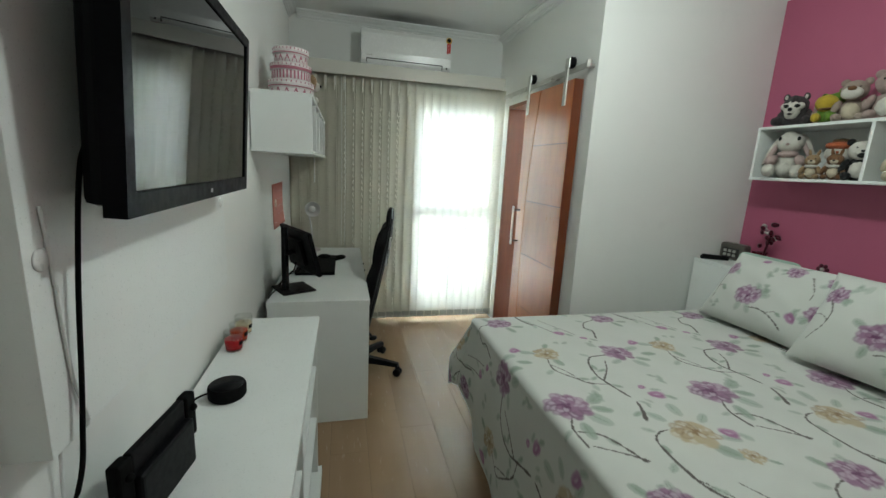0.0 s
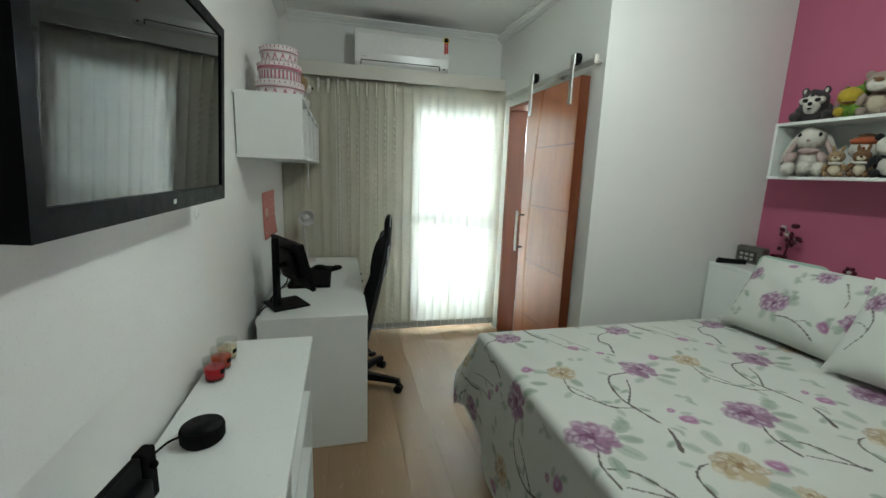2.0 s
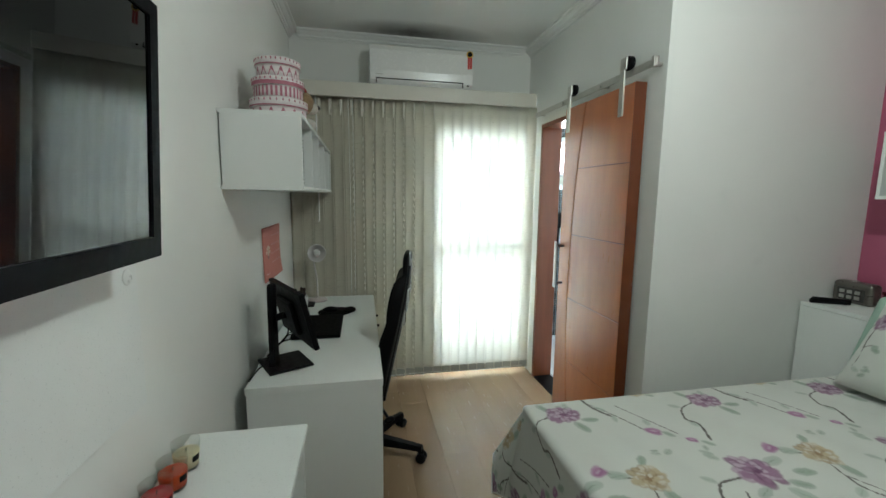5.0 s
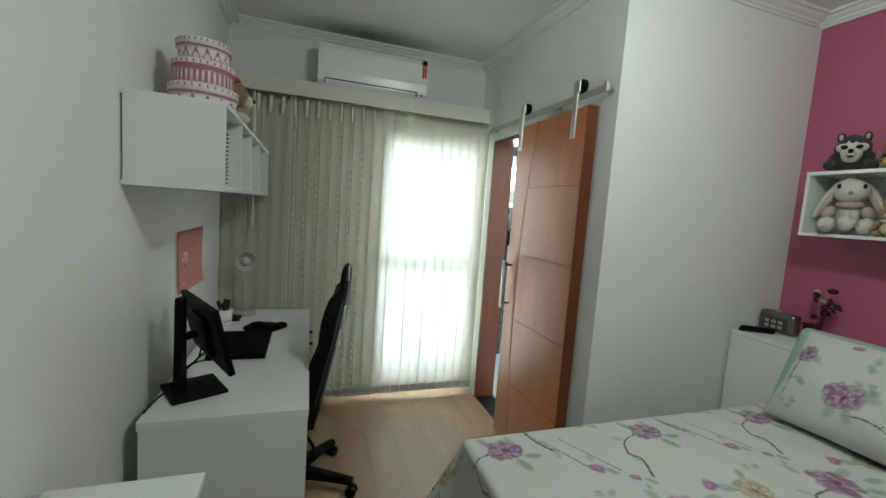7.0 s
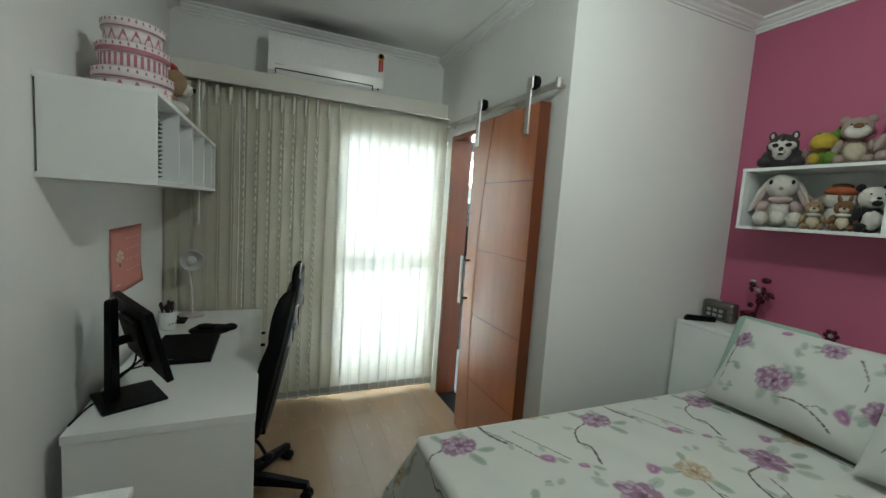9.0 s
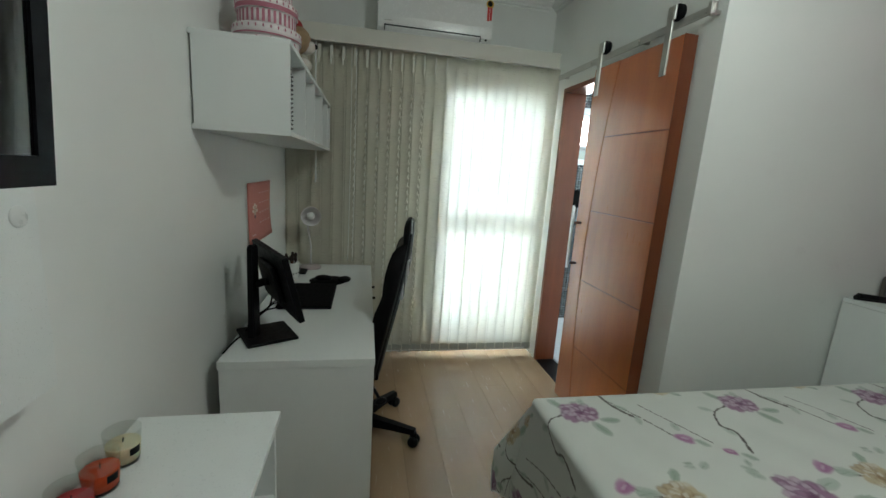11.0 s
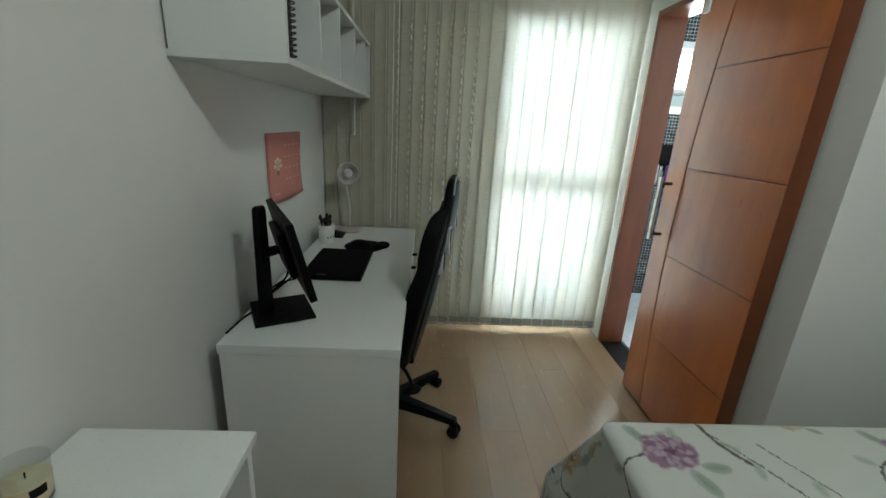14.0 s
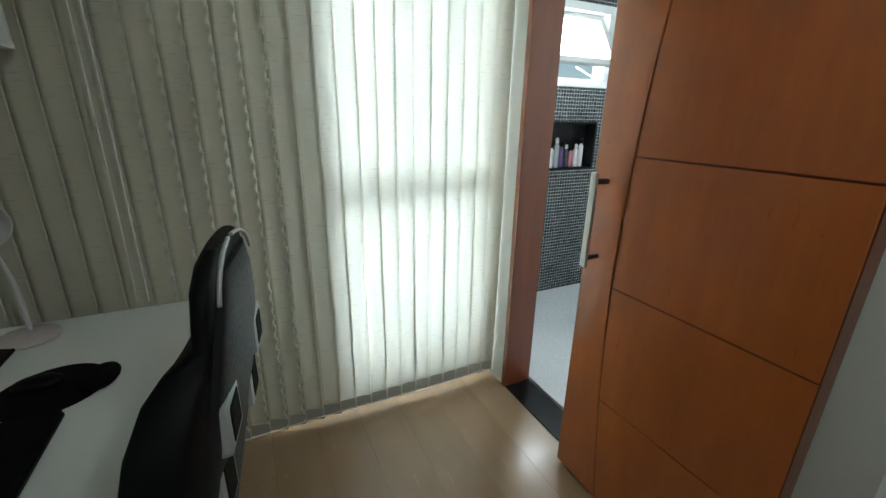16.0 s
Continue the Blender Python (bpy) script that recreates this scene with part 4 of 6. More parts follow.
def pillow(centre, turn, tilt, w, h, d, seed):
    root = thing("pillow", centre, "plump pillow in a flower printed case leaning on the bed head", "pillow", "pillows on the bed")
    can = Print(-w / 2 - 0.05, -h / 2 - 0.05, w + 0.1, h + 0.1, 0.003, seed)
    can.faint(8, w, h)
    rr = random.Random(seed)
    can.branch(-w * 0.42, -h * 0.30, 1.3, 0.22)
    can.branch(-w * 0.05, -h * 0.28, 0.4, 0.20)
    can.branch(w * 0.32, h * 0.05, 1.5, 0.12)
    for fx, fy, fr in ((-0.39, 0.20, 0.046), (0.12, 0.33, 0.040), (0.40, 0.34, 0.044), (-0.08, -0.12, 0.062), (0.42, -0.08, 0.05)):
        for k in range(4):
            q = rr.uniform(0, 6.3)
            can.leaf(fx * w + 1.2 * fr * math.cos(q), fy * h + 1.2 * fr * math.sin(q), fr * 0.5, q, 0.55)
        can.flower(fx * w, fy * h, fr, "P")
    can.bud(-w * 0.16, h * 0.40, 0.022, 0.4)
    can.bud(w * 0.28, -h * 0.22, 0.03, 2.4)
    n, k = 150, 110
    m = pose(*centre) @ pose(0, 0, 0, 0, 0, turn) @ pose(0, 0, 0, tilt, 0, 0)
    M3, off = np.array(m.to_3x3()), np.array(m.translation)
    for sign in (1, -1):
        u, v = np.meshgrid(np.linspace(-1, 1, n), np.linspace(-1, 1, k))
        dome = np.clip((1 - np.abs(u) ** 2.6) * (1 - np.abs(v) ** 2.6), 0, 1) ** 0.55
        pinch = 1 - 0.055 * (1 - np.abs(u) ** 2) * np.abs(v) ** 3
        pinch2 = 1 - 0.055 * (1 - np.abs(v) ** 2) * np.abs(u) ** 3
        puck = 0.006 * np.sin(u * 14 + 3 * v + seed) * np.abs(v) ** 3 * dome + 0.004 * np.sin(v * 9 + u * 6)  * dome
        L = np.stack([u * w / 2 * pinch2, v * h / 2 * pinch, sign * (dome * d / 2 + puck)], -1)
        Pw = L @ M3.T + off
        cloth("pillowcase_front" if sign > 0 else "pillowcase_back", Pw, np.stack([u * w / 2, v * h / 2], -1), can, root)
    return root


pillow((2.475, 1.915, 0.900), -90, 56, 0.62, 0.43, 0.20, 11)
pillow((2.42, 1.36, 0.915), -84, 56, 0.64, 0.45, 0.20, 23)
for y in (1.9, 1.2):
    solid("white_pillow", ball(B(), (2.70, y, 0.86), (0.09, 0.32, 0.17), 0, 28, (0, -15, 0), 0.08), plain("white_cotton", (0.6, 0.61, 0.58), 0.85, bump=0.2), "plain white pillow behind the flowered one", "pillow", "pillows on the bed")

# green pillow behind, nightstand and ledge
def green_shape():
    bm = box(B(), -0.045, -0.17, -0.19, 0.045, 0.17, 0.19, 0.04, 5)
    bmesh.ops.subdivide_edges(bm, edges=[e for e in bm.edges if e.calc_length() > 0.1], cuts=6, use_grid_fill=True)
    m = pose(2.62, 2.135, 0.895, 0, 24, 0)
    for v in bm.verts:
        c = v.co
        c.x *= 1.25 - 0.8 * max(abs(c.y) / 0.17, abs(c.z) / 0.19) ** 2 * 0.9
        v.co = m @ c
    for f in bm.faces:
        f.smooth = True
    return bm


solid("green_pillow", green_shape(), plain("pale_green_cotton", (0.33, 0.46, 0.38), 0.85, bump=0.2), "pale green pillow tucked behind the flowered one", "pillow", "pillows on the bed")
ns = thing("nightstand", (2.9, 2.5, 0), "tall plain white nightstand beside the bed", "nightstand")
part("body", box(B(), 2.701, 2.331, 0.0, XP - 0.002, YC - 0.014, 0.935, 0.002), M_LACQUER, ns)
part("top", box(B(), 2.70, 2.33, 0.937, XP - 0.002, YC - 0.014, 0.957, 0.002), M_LACQUER, ns)
hb = thing("headboard", (3.05, 1.5, 0), "low white headboard ledge behind the pillows", "headboard")
part("panel", box(B(), 3.005, 0.74, 0.0, 3.075, 2.325, 0.90, 0.003), M_LACQUER, hb)
part("ledge", box(B(), 2.975, 0.74, 0.902, 3.085, 2.325, 0.922, 0.003), M_LACQUER, hb)

# ---- office chair ----
M_LEATHER = plain("black_leatherette", (0.005, 0.005, 0.0055), 0.55, vary=0.25, grain=150, bump=0.25, spec=0.09)
M_GREYLEATHER = plain("grey_leatherette", (0.014, 0.016, 0.017), 0.55, vary=0.2, grain=150, bump=0.2, spec=0.14)
M_WHITELEATHER = plain("white_piping", (0.38, 0.39, 0.40), 0.45)
YS = 3.17
chair = thing("office_chair", (0.40, YS, 0), "black high-backed racing style office chair with white piping", "chair")


def loft(rings, n=28, power=3.0):
    """A padded shell through rows of (z, half width, front x, back x)."""
    bm = B()
    rows = []
    for z, w, xf, xb in rings:
        row = []
        for k in range(n):
            a = 2 * math.pi * k / n
            c, s = math.cos(a), math.sin(a)
            sx = math.copysign(abs(c) ** (2 / power), c)
            sy = math.copysign(abs(s) ** (2 / power), s)
            wing = -0.030 * abs(sy) ** 3 if sx < 0.2 and z < 1.07 else 0.0
            row.append(bm.verts.new(((xf + xb) / 2 + sx * (xb - xf) / 2 + wing, YS + sy * w, z)))
        rows.append(row)
    for p, q in zip(rows, rows[1:]):
        for k in range(n):
            f = bm.faces.new((p[k], p[(k + 1) % n], q[(k + 1) % n], q[k]))
            f.smooth = True
    bm.faces.new(rows[0][::-1])
    bm.faces.new(rows[-1])
    return bm


part("backrest", loft([(0.385, 0.17, 0.46, 0.50), (0.42, 0.215, 0.445, 0.517), (0.50, 0.235, 0.455, 0.533), (0.60, 0.245, 0.475, 0.555), (0.70, 0.25, 0.495, 0.578), (0.77, 0.25, 0.510, 0.593), (0.82, 0.245, 0.532, 0.603), (0.855, 0.235, 0.545, 0.610), (0.90, 0.24, 0.545, 0.620), (0.96, 0.245, 0.553, 0.630), (1.01, 0.235, 0.566, 0.637), (1.05, 0.20, 0.582, 0.641), (1.068, 0.17, 0.601, 0.643), (1.085, 0.15, 0.607, 0.645), (1.12, 0.142, 0.608, 0.647), (1.15, 0.13, 0.609, 0.648), (1.175, 0.105, 0.614, 0.647), (1.19, 0.065, 0.622, 0.644)]), M_LEATHER, chair)
shell = loft([(0.44, 0.18, 0.50, 0.532), (0.60, 0.20, 0.53, 0.566), (0.80, 0.205, 0.56, 0.610), (0.95, 0.20, 0.59, 0.640), (1.04, 0.165, 0.61, 0.652), (1.12, 0.12, 0.62, 0.657), (1.165, 0.085, 0.625, 0.655)])
part("back_shell", shell, M_GREYLEATHER, chair, "grey leatherette back cover")
for s in (-1, 1):
    part("piping", tube(B(), [(0.646, YS + s * 0.01, 1.190), (0.648, YS + s * 0.066, 1.182), (0.650, YS + s * 0.110, 1.160), (0.650, YS + s * 0.128, 1.135)], 0.003), M_WHITELEATHER, chair)
    for z, tall in ((0.975, 0.040), (0.875, 0.055)):
        xb = 0.637 - 0.2 * (0.975 - z)
        hole = part("belt_hole", box(B(), xb - 0.022, YS + s * 0.125 - 0.04, z - tall, xb + 0.010, YS + s * 0.125 + 0.04, z + tall, 0.010), M_WHITELEATHER, chair, "white rimmed belt opening")
        part("opening", box(B(), xb - 0.026, YS + s * 0.125 - 0.030, z - tall + 0.009, xb + 0.0115, YS + s * 0.125 + 0.030, z + tall - 0.009, 0.008), M_BLACKMAT, hole)
part("seat", box(B(), 0.04, YS - 0.25, 0.425, 0.50, YS + 0.25, 0.52, 0.04, 4), M_LEATHER, chair)
part("seat_pan", box(B(), 0.18, YS - 0.13, 0.385, 0.52, YS + 0.13, 0.425, 0.008), M_BLACK, chair)
part("tilt_lever", tube(B(), [(0.42, YS - 0.1, 0.395), (0.50, YS - 0.19, 0.385), (0.545, YS - 0.27, 0.375)], 0.008), M_BLACK, chair)
part("lever_grip", ball(B(), (0.555, YS - 0.285, 0.373), (0.022, 0.03, 0.014), 0, 14, (0, 0, -40)), M_BLACK, chair)
part("gas_spring", rod(B(), (0.40, YS, 0.10), (0.40, YS, 0.39), 0.026, 18), M_BLACK, chair)
part("hub", lathe(B(), [(0.055, 0.065), (0.06, 0.09), (0.045, 0.125), (0.03, 0.14)], (0.40, YS, 0), 24), M_BLACK, chair)
for k in range(5):
    a = radians(-15 + 72 * k)
    c, s = math.cos(a), math.sin(a)
    bm = B()
    rows = []
    for d, w, z0, z1 in ((0.04, 0.032, 0.075, 0.125), (0.2, 0.026, 0.075, 0.11), (0.33, 0.020, 0.068, 0.095)):
        rows.append([bm.verts.new((0.40 + d * c - q * w * s, YS + d * s + q * w * c, z)) for q, z in ((-1, z0), (1, z0), (0.7, z1), (-0.7, z1))])
    for p, q in zip(rows, rows[1:]):
        for i in range(4):
            bm.faces.new((p[i], p[(i + 1) % 4], q[(i + 1) % 4], q[i]))
    bm.faces.new(rows[0]), bm.faces.new(rows[-1])
    leg = part("leg", bm, M_BLACK, chair)
    px, py = 0.40 + 0.325 * c, YS + 0.325 * s
    for q in (-1, 1):
        part("caster", lathe(B(), [(0.010, -0.011), (0.026, -0.011), (0.0285, -0.006), (0.0285, 0.006), (0.026, 0.011), (0.010, 0.011)], (px - q * 0.016 * s, py + q * 0.016 * c, 0.0285), 20, 0, Matrix.Rotation(a, 4, "Z") @ Matrix.Rotation(radians(90), 4, "X")), M_BLACK, leg)
    part("caster_fork", box(B(), px - 0.014, py - 0.014, 0.03, px + 0.014, py + 0.014, 0.075, 0.006), M_BLACK, leg)

# the chair stands turned a little from the desk
chair.rotation_euler = (0, 0, radians(-9))

# ---- on the desk ----
DZT = KZ
hv, uv = Vector((-0.464, 0.886, 0)), Vector((-0.213, -0.112, 0.970))
nv = hv.cross(uv).normalized()
ORI = Vector((0.209, 2.622, 0.857))


def on_screen(u, v, d):
    return ORI + hv * u + uv * v + nv * d


def screen_box(u0, v0, d0, u1, v1, d1, bevel=0.0):
    bm = box(B(), u0, v0, d0, u1, v1, d1, bevel)
    for q in bm.verts:
        q.co = on_screen(*q.co)
    return bm


if nv.x < 0:
    nv = -nv
mon = thing("monitor", (0.06, 2.79, DZT), "black desktop monitor tilted back on its stand", "monitor")
part("screen_frame", screen_box(0, 0, -0.022, 0.41, 0.252, 0, 0.004), M_BLACK, mon)
part("screen", screen_box(0.010, 0.016, 0.0, 0.40, 0.242, 0.001), plain("matte_dark_screen", (0.006, 0.006, 0.007), 0.38, vary=0.1, bump=0.0, spec=0.12), mon)
part("back_bulge", screen_box(0.10, 0.05, -0.045, 0.31, 0.20, -0.022, 0.01), M_BLACK, mon)
part("tilt_arm", tube(B(), [on_screen(0.20, 0.125, -0.04), (0.04, 2.775, 0.965), (0.004, 2.765, 0.955)], 0.016, 10), M_BLACK, mon)
bm = B()
rows = []
for z, hx, hy in ((DZT + 0.008, 0.012, 0.024), (0.95, 0.011, 0.022), (1.10, 0.010, 0.020), (1.112, 0.008, 0.016)):
    rows.append([bm.verts.new((-0.002 + sx * hx + sy * 0.006, 2.757 + sy * hy, z)) for sx, sy in ((-1, -1), (1, -1), (1, 1), (-1, 1))])
for p, q in zip(rows, rows[1:]):
    for i in range(4):
        bm.faces.new((p[i], p[(i + 1) % 4], q[(i + 1) % 4], q[i]))
bm.faces.new(rows[0]), bm.faces.new(rows[-1])
bmesh.ops.bevel(bm, geom=list(bm.edges), offset=0.003, segments=2, affect="EDGES")
part("column", bm, M_BLACK, mon)
bm = box(B(), -0.10, -0.10, 0, 0.09, 0.10, 0.011, 0.005, 3)
bmesh.ops.rotate(bm, verts=bm.verts, cent=(0, 0, 0), matrix=Matrix.Rotation(radians(27), 3, "Z"))
bmesh.ops.translate(bm, vec=(0.042, 2.793, DZT), verts=bm.verts)
part("base", bm, M_BLACK, mon)
solid("monitor_cable", tube(B(), [(0.05, 2.84, 0.90), (0.03, 2.87, 0.83), (-0.02, 2.85, 0.79), (-0.05, 2.80, DZT + 0.006), (-0.066, 2.72, DZT + 0.005), (-0.074, 2.62, DZT + 0.004)], 0.0035), M_BLACKMAT, "black monitor cable looping to the wall", "cable")
solid("power_cable", tube(B(), [(0.08, 2.86, 0.90), (0.06, 2.90, 0.82), (0.0, 2.92, 0.79), (-0.05, 2.90, 0.745), (-0.08, 2.86, DZT - 0.03)], 0.003), M_BLACKMAT, "thin black power cable behind the monitor", "cable")

lap = thing("laptop", (0.135, 3.28, DZT), "closed black laptop lying on the desk", "laptop")
part("base", box(B(), 0.012, 3.085, DZT + 0.002, 0.264, 3.475, DZT + 0.013, 0.004, 3), M_BLACK, lap)
part("lid", box(B(), 0.010, 3.083, DZT + 0.0135, 0.262, 3.473, DZT + 0.021, 0.003, 3), M_BLACKMAT, lap)
part("hinge", rod(B(), (0.012, 3.13, DZT + 0.014), (0.012, 3.43, DZT + 0.014), 0.006), M_BLACK, lap)
part("logo", box(B(), 0.075, 3.10, DZT + 0.0205, 0.115, 3.106, DZT + 0.0213), plain("grey_print", (0.06, 0.06, 0.06), 0.4), lap)
for q in (0, 1):
    solid("laptop_cable", tube(B(), [(0.015, 3.15 + 0.03 * q, DZT + 0.012), (-0.01, 3.13 + 0.04 * q, DZT + 0.015), (-0.03, 3.05 + 0.03 * q, DZT + 0.006), (-0.045, 2.95, DZT + 0.005 + 0.004 * q), (-0.06, 2.88, DZT + 0.005)], 0.003), M_BLACKMAT, "black cable plugged into the laptop", "cable")

pad = thing("mouse_pad", (0.215, 3.6, DZT), "black oval mouse pad with a raised wrist rest", "mouse pad")
bm = lathe(B(), [(0.0, 0.0), (0.098, 0.0), (0.101, 0.002), (0.099, 0.004), (0.0, 0.004)], (0, 0, 0), 40)
for q in bm.verts:
    q.co = Vector((0.205 + q.co.x * 1.08, 3.595 + q.co.y * 1.05, DZT + q.co.z))
part("mat", bm, M_BLACKMAT, pad)
part("wrist_rest", ball(B(), (0.30, 3.595, DZT + 0.012), (0.038, 0.062, 0.012), 0, 24), M_BLACKMAT, pad)
mouse = thing("computer_mouse", (0.17, 3.62, DZT + 0.004), "small black computer mouse on the pad", "mouse")
part("shell", ball(B(), (0.175, 3.62, DZT + 0.012), (0.05, 0.03, 0.018), 0, 20), M_BLACK, mouse)

cup = thing("pencil_cup", (-0.012, 3.655, DZT), "white printed cup full of make-up brushes", "cup")
part("cup", lathe(B(), [(0.0, 0.0), (0.037, 0.0), (0.039, 0.003), (0.043, 0.098), (0.041, 0.098), (0.037, 0.006), (0.0, 0.006)], (-0.012, 3.655, DZT), 28), M_PVC, cup)
rr = random.Random(5)
for k in range(7):
    z = DZT + 0.02 + 0.02 * rr.random()
    part("print_dot", ball(B(), (-0.012 + 0.0402 * math.cos(-1.2 + k * 0.4), 3.655 + 0.0402 * math.sin(-1.2 + k * 0.4), z), (0.004, 0.004, 0.004), 0, 8), M_GREYLEATHER, cup)
M_BRISTLE = plain("dark_bristles", (0.035, 0.022, 0.018), 0.8)
for k in range(18):
    a, q = rr.uniform(0, 6.3), rr.uniform(0.004, 0.032)
    x, y = -0.012 + q * math.cos(a), 3.655 + q * math.sin(a)
    h = rr.uniform(0.125, 0.155)
    pen = part("brush", rod(B(), (x * 0.3 - 0.0084, 3.655 + (y - 3.655) * 0.3, DZT + 0.008), (x * 1.1, y, DZT + h - 0.02), 0.003, 8), M_BRONZE if k % 2 else M_BLACK, cup)
    part("tip", ball(B(), (x * 1.1, y, DZT + h - 0.012), (0.009, 0.009, 0.017), 0, 10), M_BRISTLE, pen)
ph = thing("phone", (0.03, 3.77, DZT), "small black phone lying by the cup", "phone")
part("body", box(B(), -0.005, 3.735, DZT, 0.055, 3.86, DZT + 0.009, 0.003), M_BLACK, ph)
part("stand", box(B(), -0.004, 3.755, DZT + 0.0085, 0.016, 3.805, DZT + 0.03, 0.003), M_BLACK, ph)

dl = thing("desk_lamp", (0.06, 3.92, DZT), "white desk lamp with a round base and cone shade", "desk lamp")
M_LAMPWHITE = plain("white_lamp_enamel", (0.66, 0.64, 0.63), 0.35, vary=0.04)
part("base", lathe(B(), [(0.0, 0.0), (0.070, 0.0), (0.072, 0.004), (0.068, 0.012), (0.02, 0.018), (0.0, 0.018)], (0.06, 3.915, DZT), 36), plain("pale_pink_enamel", (0.58, 0.50, 0.50), 0.4), dl)
part("stem", tube(B(), [(0.062, 3.93, DZT + 0.015), (0.06, 3.935, 0.88), (0.048, 3.93, 0.97), (0.042, 3.915, 1.03), (0.06, 3.89, 1.085)], 0.0065, 10), M_LAMPWHITE, dl)
toward = (Vector((0.5, 1.6, 1.25)) - Vector((0.07, 3.85, 1.09))).to_track_quat("Z", "Y").to_matrix().to_4x4()
sh = part("shade", lathe(B(), [(0.018, -0.055), (0.030, -0.05), (0.042, -0.02), (0.060, 0.025), (0.063, 0.03), (0.058, 0.026), (0.040, -0.015), (0.026, -0.03), (0.018, -0.032)], (0.07, 3.85, 1.09), 36, 0, toward), M_LAMPWHITE, dl)
part("bulb", lathe(B(), [(0.012, -0.03), (0.016, -0.01), (0.026, 0.006), (0.024, 0.014), (0.014, 0.02), (0.0, 0.022)], (0.07, 3.85, 1.09), 24, 0, toward), M_PVC, sh)

# ---- calendar ----
cal = thing("wall_calendar", (XL + 0.004, 3.4, 1.17), "salmon pink paper calendar stuck on the wall", "calendar")
M_SALMON = plain("salmon_paper", (0.54, 0.20, 0.165), 0.7, vary=0.05)
bm = B()
rows = []
for r in range(13):
    row = []
    for k in range(13):
        u, v = k / 12, r / 12
        y = 3.168 + 0.462 * u - 0.055 * (1 - v) * u
        z = 1.025 + 0.29 * v - 0.003 * (1 - v) * math.sin(u * 3.1)
        lift = 0.003 + 0.020 * (1 - v) ** 3 * (0.3 + 0.7 * u)
        row.append(bm.verts.new((XL + lift, y, z)))
    rows.append(row)
for r in range(12):
    for k in range(12):
        bm.faces.new((rows[r][k], rows[r][k + 1], rows[r + 1][k + 1], rows[r + 1][k])).smooth = True
sheet = part("paper", bm, M_SALMON, cal)
sheet.modifiers.new("thickness", "SOLIDIFY").thickness = 0.0008
M_PALETEXT = plain("pale_print", (0.66, 0.42, 0.38), 0.7)


def on_paper(u, v, w, h, mats, name="print_bar"):
    bm = B()
    pts = []
    for du, dv in ((0, 0), (w, 0), (w, h), (0, h)):
        a, b = u + du, v + dv
        lift = 0.003 + 0.020 * (1 - b) ** 3 * (0.3 + 0.7 * a) + 0.0016
        pts.append(bm.verts.new((XL + lift, 3.168 + 0.462 * a - 0.055 * (1 - b) * a, 1.025 + 0.29 * b - 0.003 * (1 - b) * math.sin(a * 3.1))))
    bm.faces.new(pts)
    ob = part(name, bm, mats, cal)
    ob.modifiers.new("thickness", "SOLIDIFY").thickness = 0.0006


for r in range(4):
    for k in range(4):
        on_paper(0.47 + 0.125 * k, 0.80 - 0.17 * r, 0.05, 0.02, M_PALETEXT)
on_paper(0.12, 0.12, 0.14, 0.018, M_PALETEXT)
M_LEAFPRINT = plain("cream_print", (0.70, 0.58, 0.48), 0.7)
for u, v, w, h in ((0.17, 0.50, 0.05, 0.05), (0.19, 0.57, 0.05, 0.05), (0.24, 0.60, 0.06, 0.05), (0.31, 0.57, 0.05, 0.05), (0.33, 0.50, 0.05, 0.05)):
    on_paper(u, v, w, h, M_LEAFPRINT, "print_leaf")
on_paper(0.235, 0.46, 0.08, 0.13, plain("beige_print", (0.55, 0.42, 0.32), 0.7), "print_balloon")
on_paper(0.252, 0.40, 0.045, 0.055, M_BRONZE, "print_basket")

# ---- on and in the wall shelf ----
M_BOXPINK = plain("rose_print_board", (0.40, 0.14, 0.19), 0.6)
M_BOXWHITE = plain("white_print_board", (0.72, 0.66, 0.66), 0.6)


def gift_box(z, r, h, motif):
    root = thing("round_gift_box", (0.040, 2.87, z), "round white cardboard gift box with rose lace pattern and lid", "gift box", "stacked gift boxes")
    c = (0.040, 2.87, z)
    part("drum", lathe(B(), [(0.0, 0.0), (r - 0.006, 0.0), (r - 0.006, h * 0.62), (0.0, h * 0.62)], c, 48), M_BOXWHITE, root)
    lid = part("lid", lathe(B(), [(0.0, h * 0.6), (r, h * 0.6), (r, h - 0.002), (r - 0.004, h), (0.0, h)], c, 48), M_BOXWHITE, root)
    part("lid_band", lathe(B(), [(r + 0.0006, h * 0.6), (r + 0.0006, h * (0.78 if motif else 0.66))], c, 48, caps=False), M_BOXPINK, lid)
    n = 34 if motif else 15
    for k in range(n):
        a = 2 * math.pi * k / n
        rr0 = r - 0.0055
        bm = B()
        if motif:
            pts = ((-0.25, 0.08), (0.25, 0.08), (0.25, 0.55), (-0.25, 0.55))
        else:
            pts = ((-0.42, 0.06), (0.42, 0.06), (0.06, 0.52), (-0.06, 0.52))
        vs = [bm.verts.new((c[0] + rr0 * math.cos(a + u * 6.283 / n), c[1] + rr0 * math.sin(a + u * 6.283 / n), z + v * h)) for u, v in pts]
        bm.faces.new(vs)
        part("print_mark", bm, M_BOXPINK, root)
    for k in range(30):
        a = 2 * math.pi * k / 30
        x, y = c[0] + (r - 0.001) * math.cos(a), c[1] + (r - 0.001) * math.sin(a)
        part("print_mark", ball(B(), (x, y, z + h * 0.88), (0.0035, 0.0035, 0.006), 0, 6), M_BOXPINK, lid)


gift_box(HZ1, 0.118, 0.088, 0)
gift_box(HZ1 + 0.088, 0.106, 0.086, 1)
gift_box(HZ1 + 0.174, 0.092, 0.080, 0)

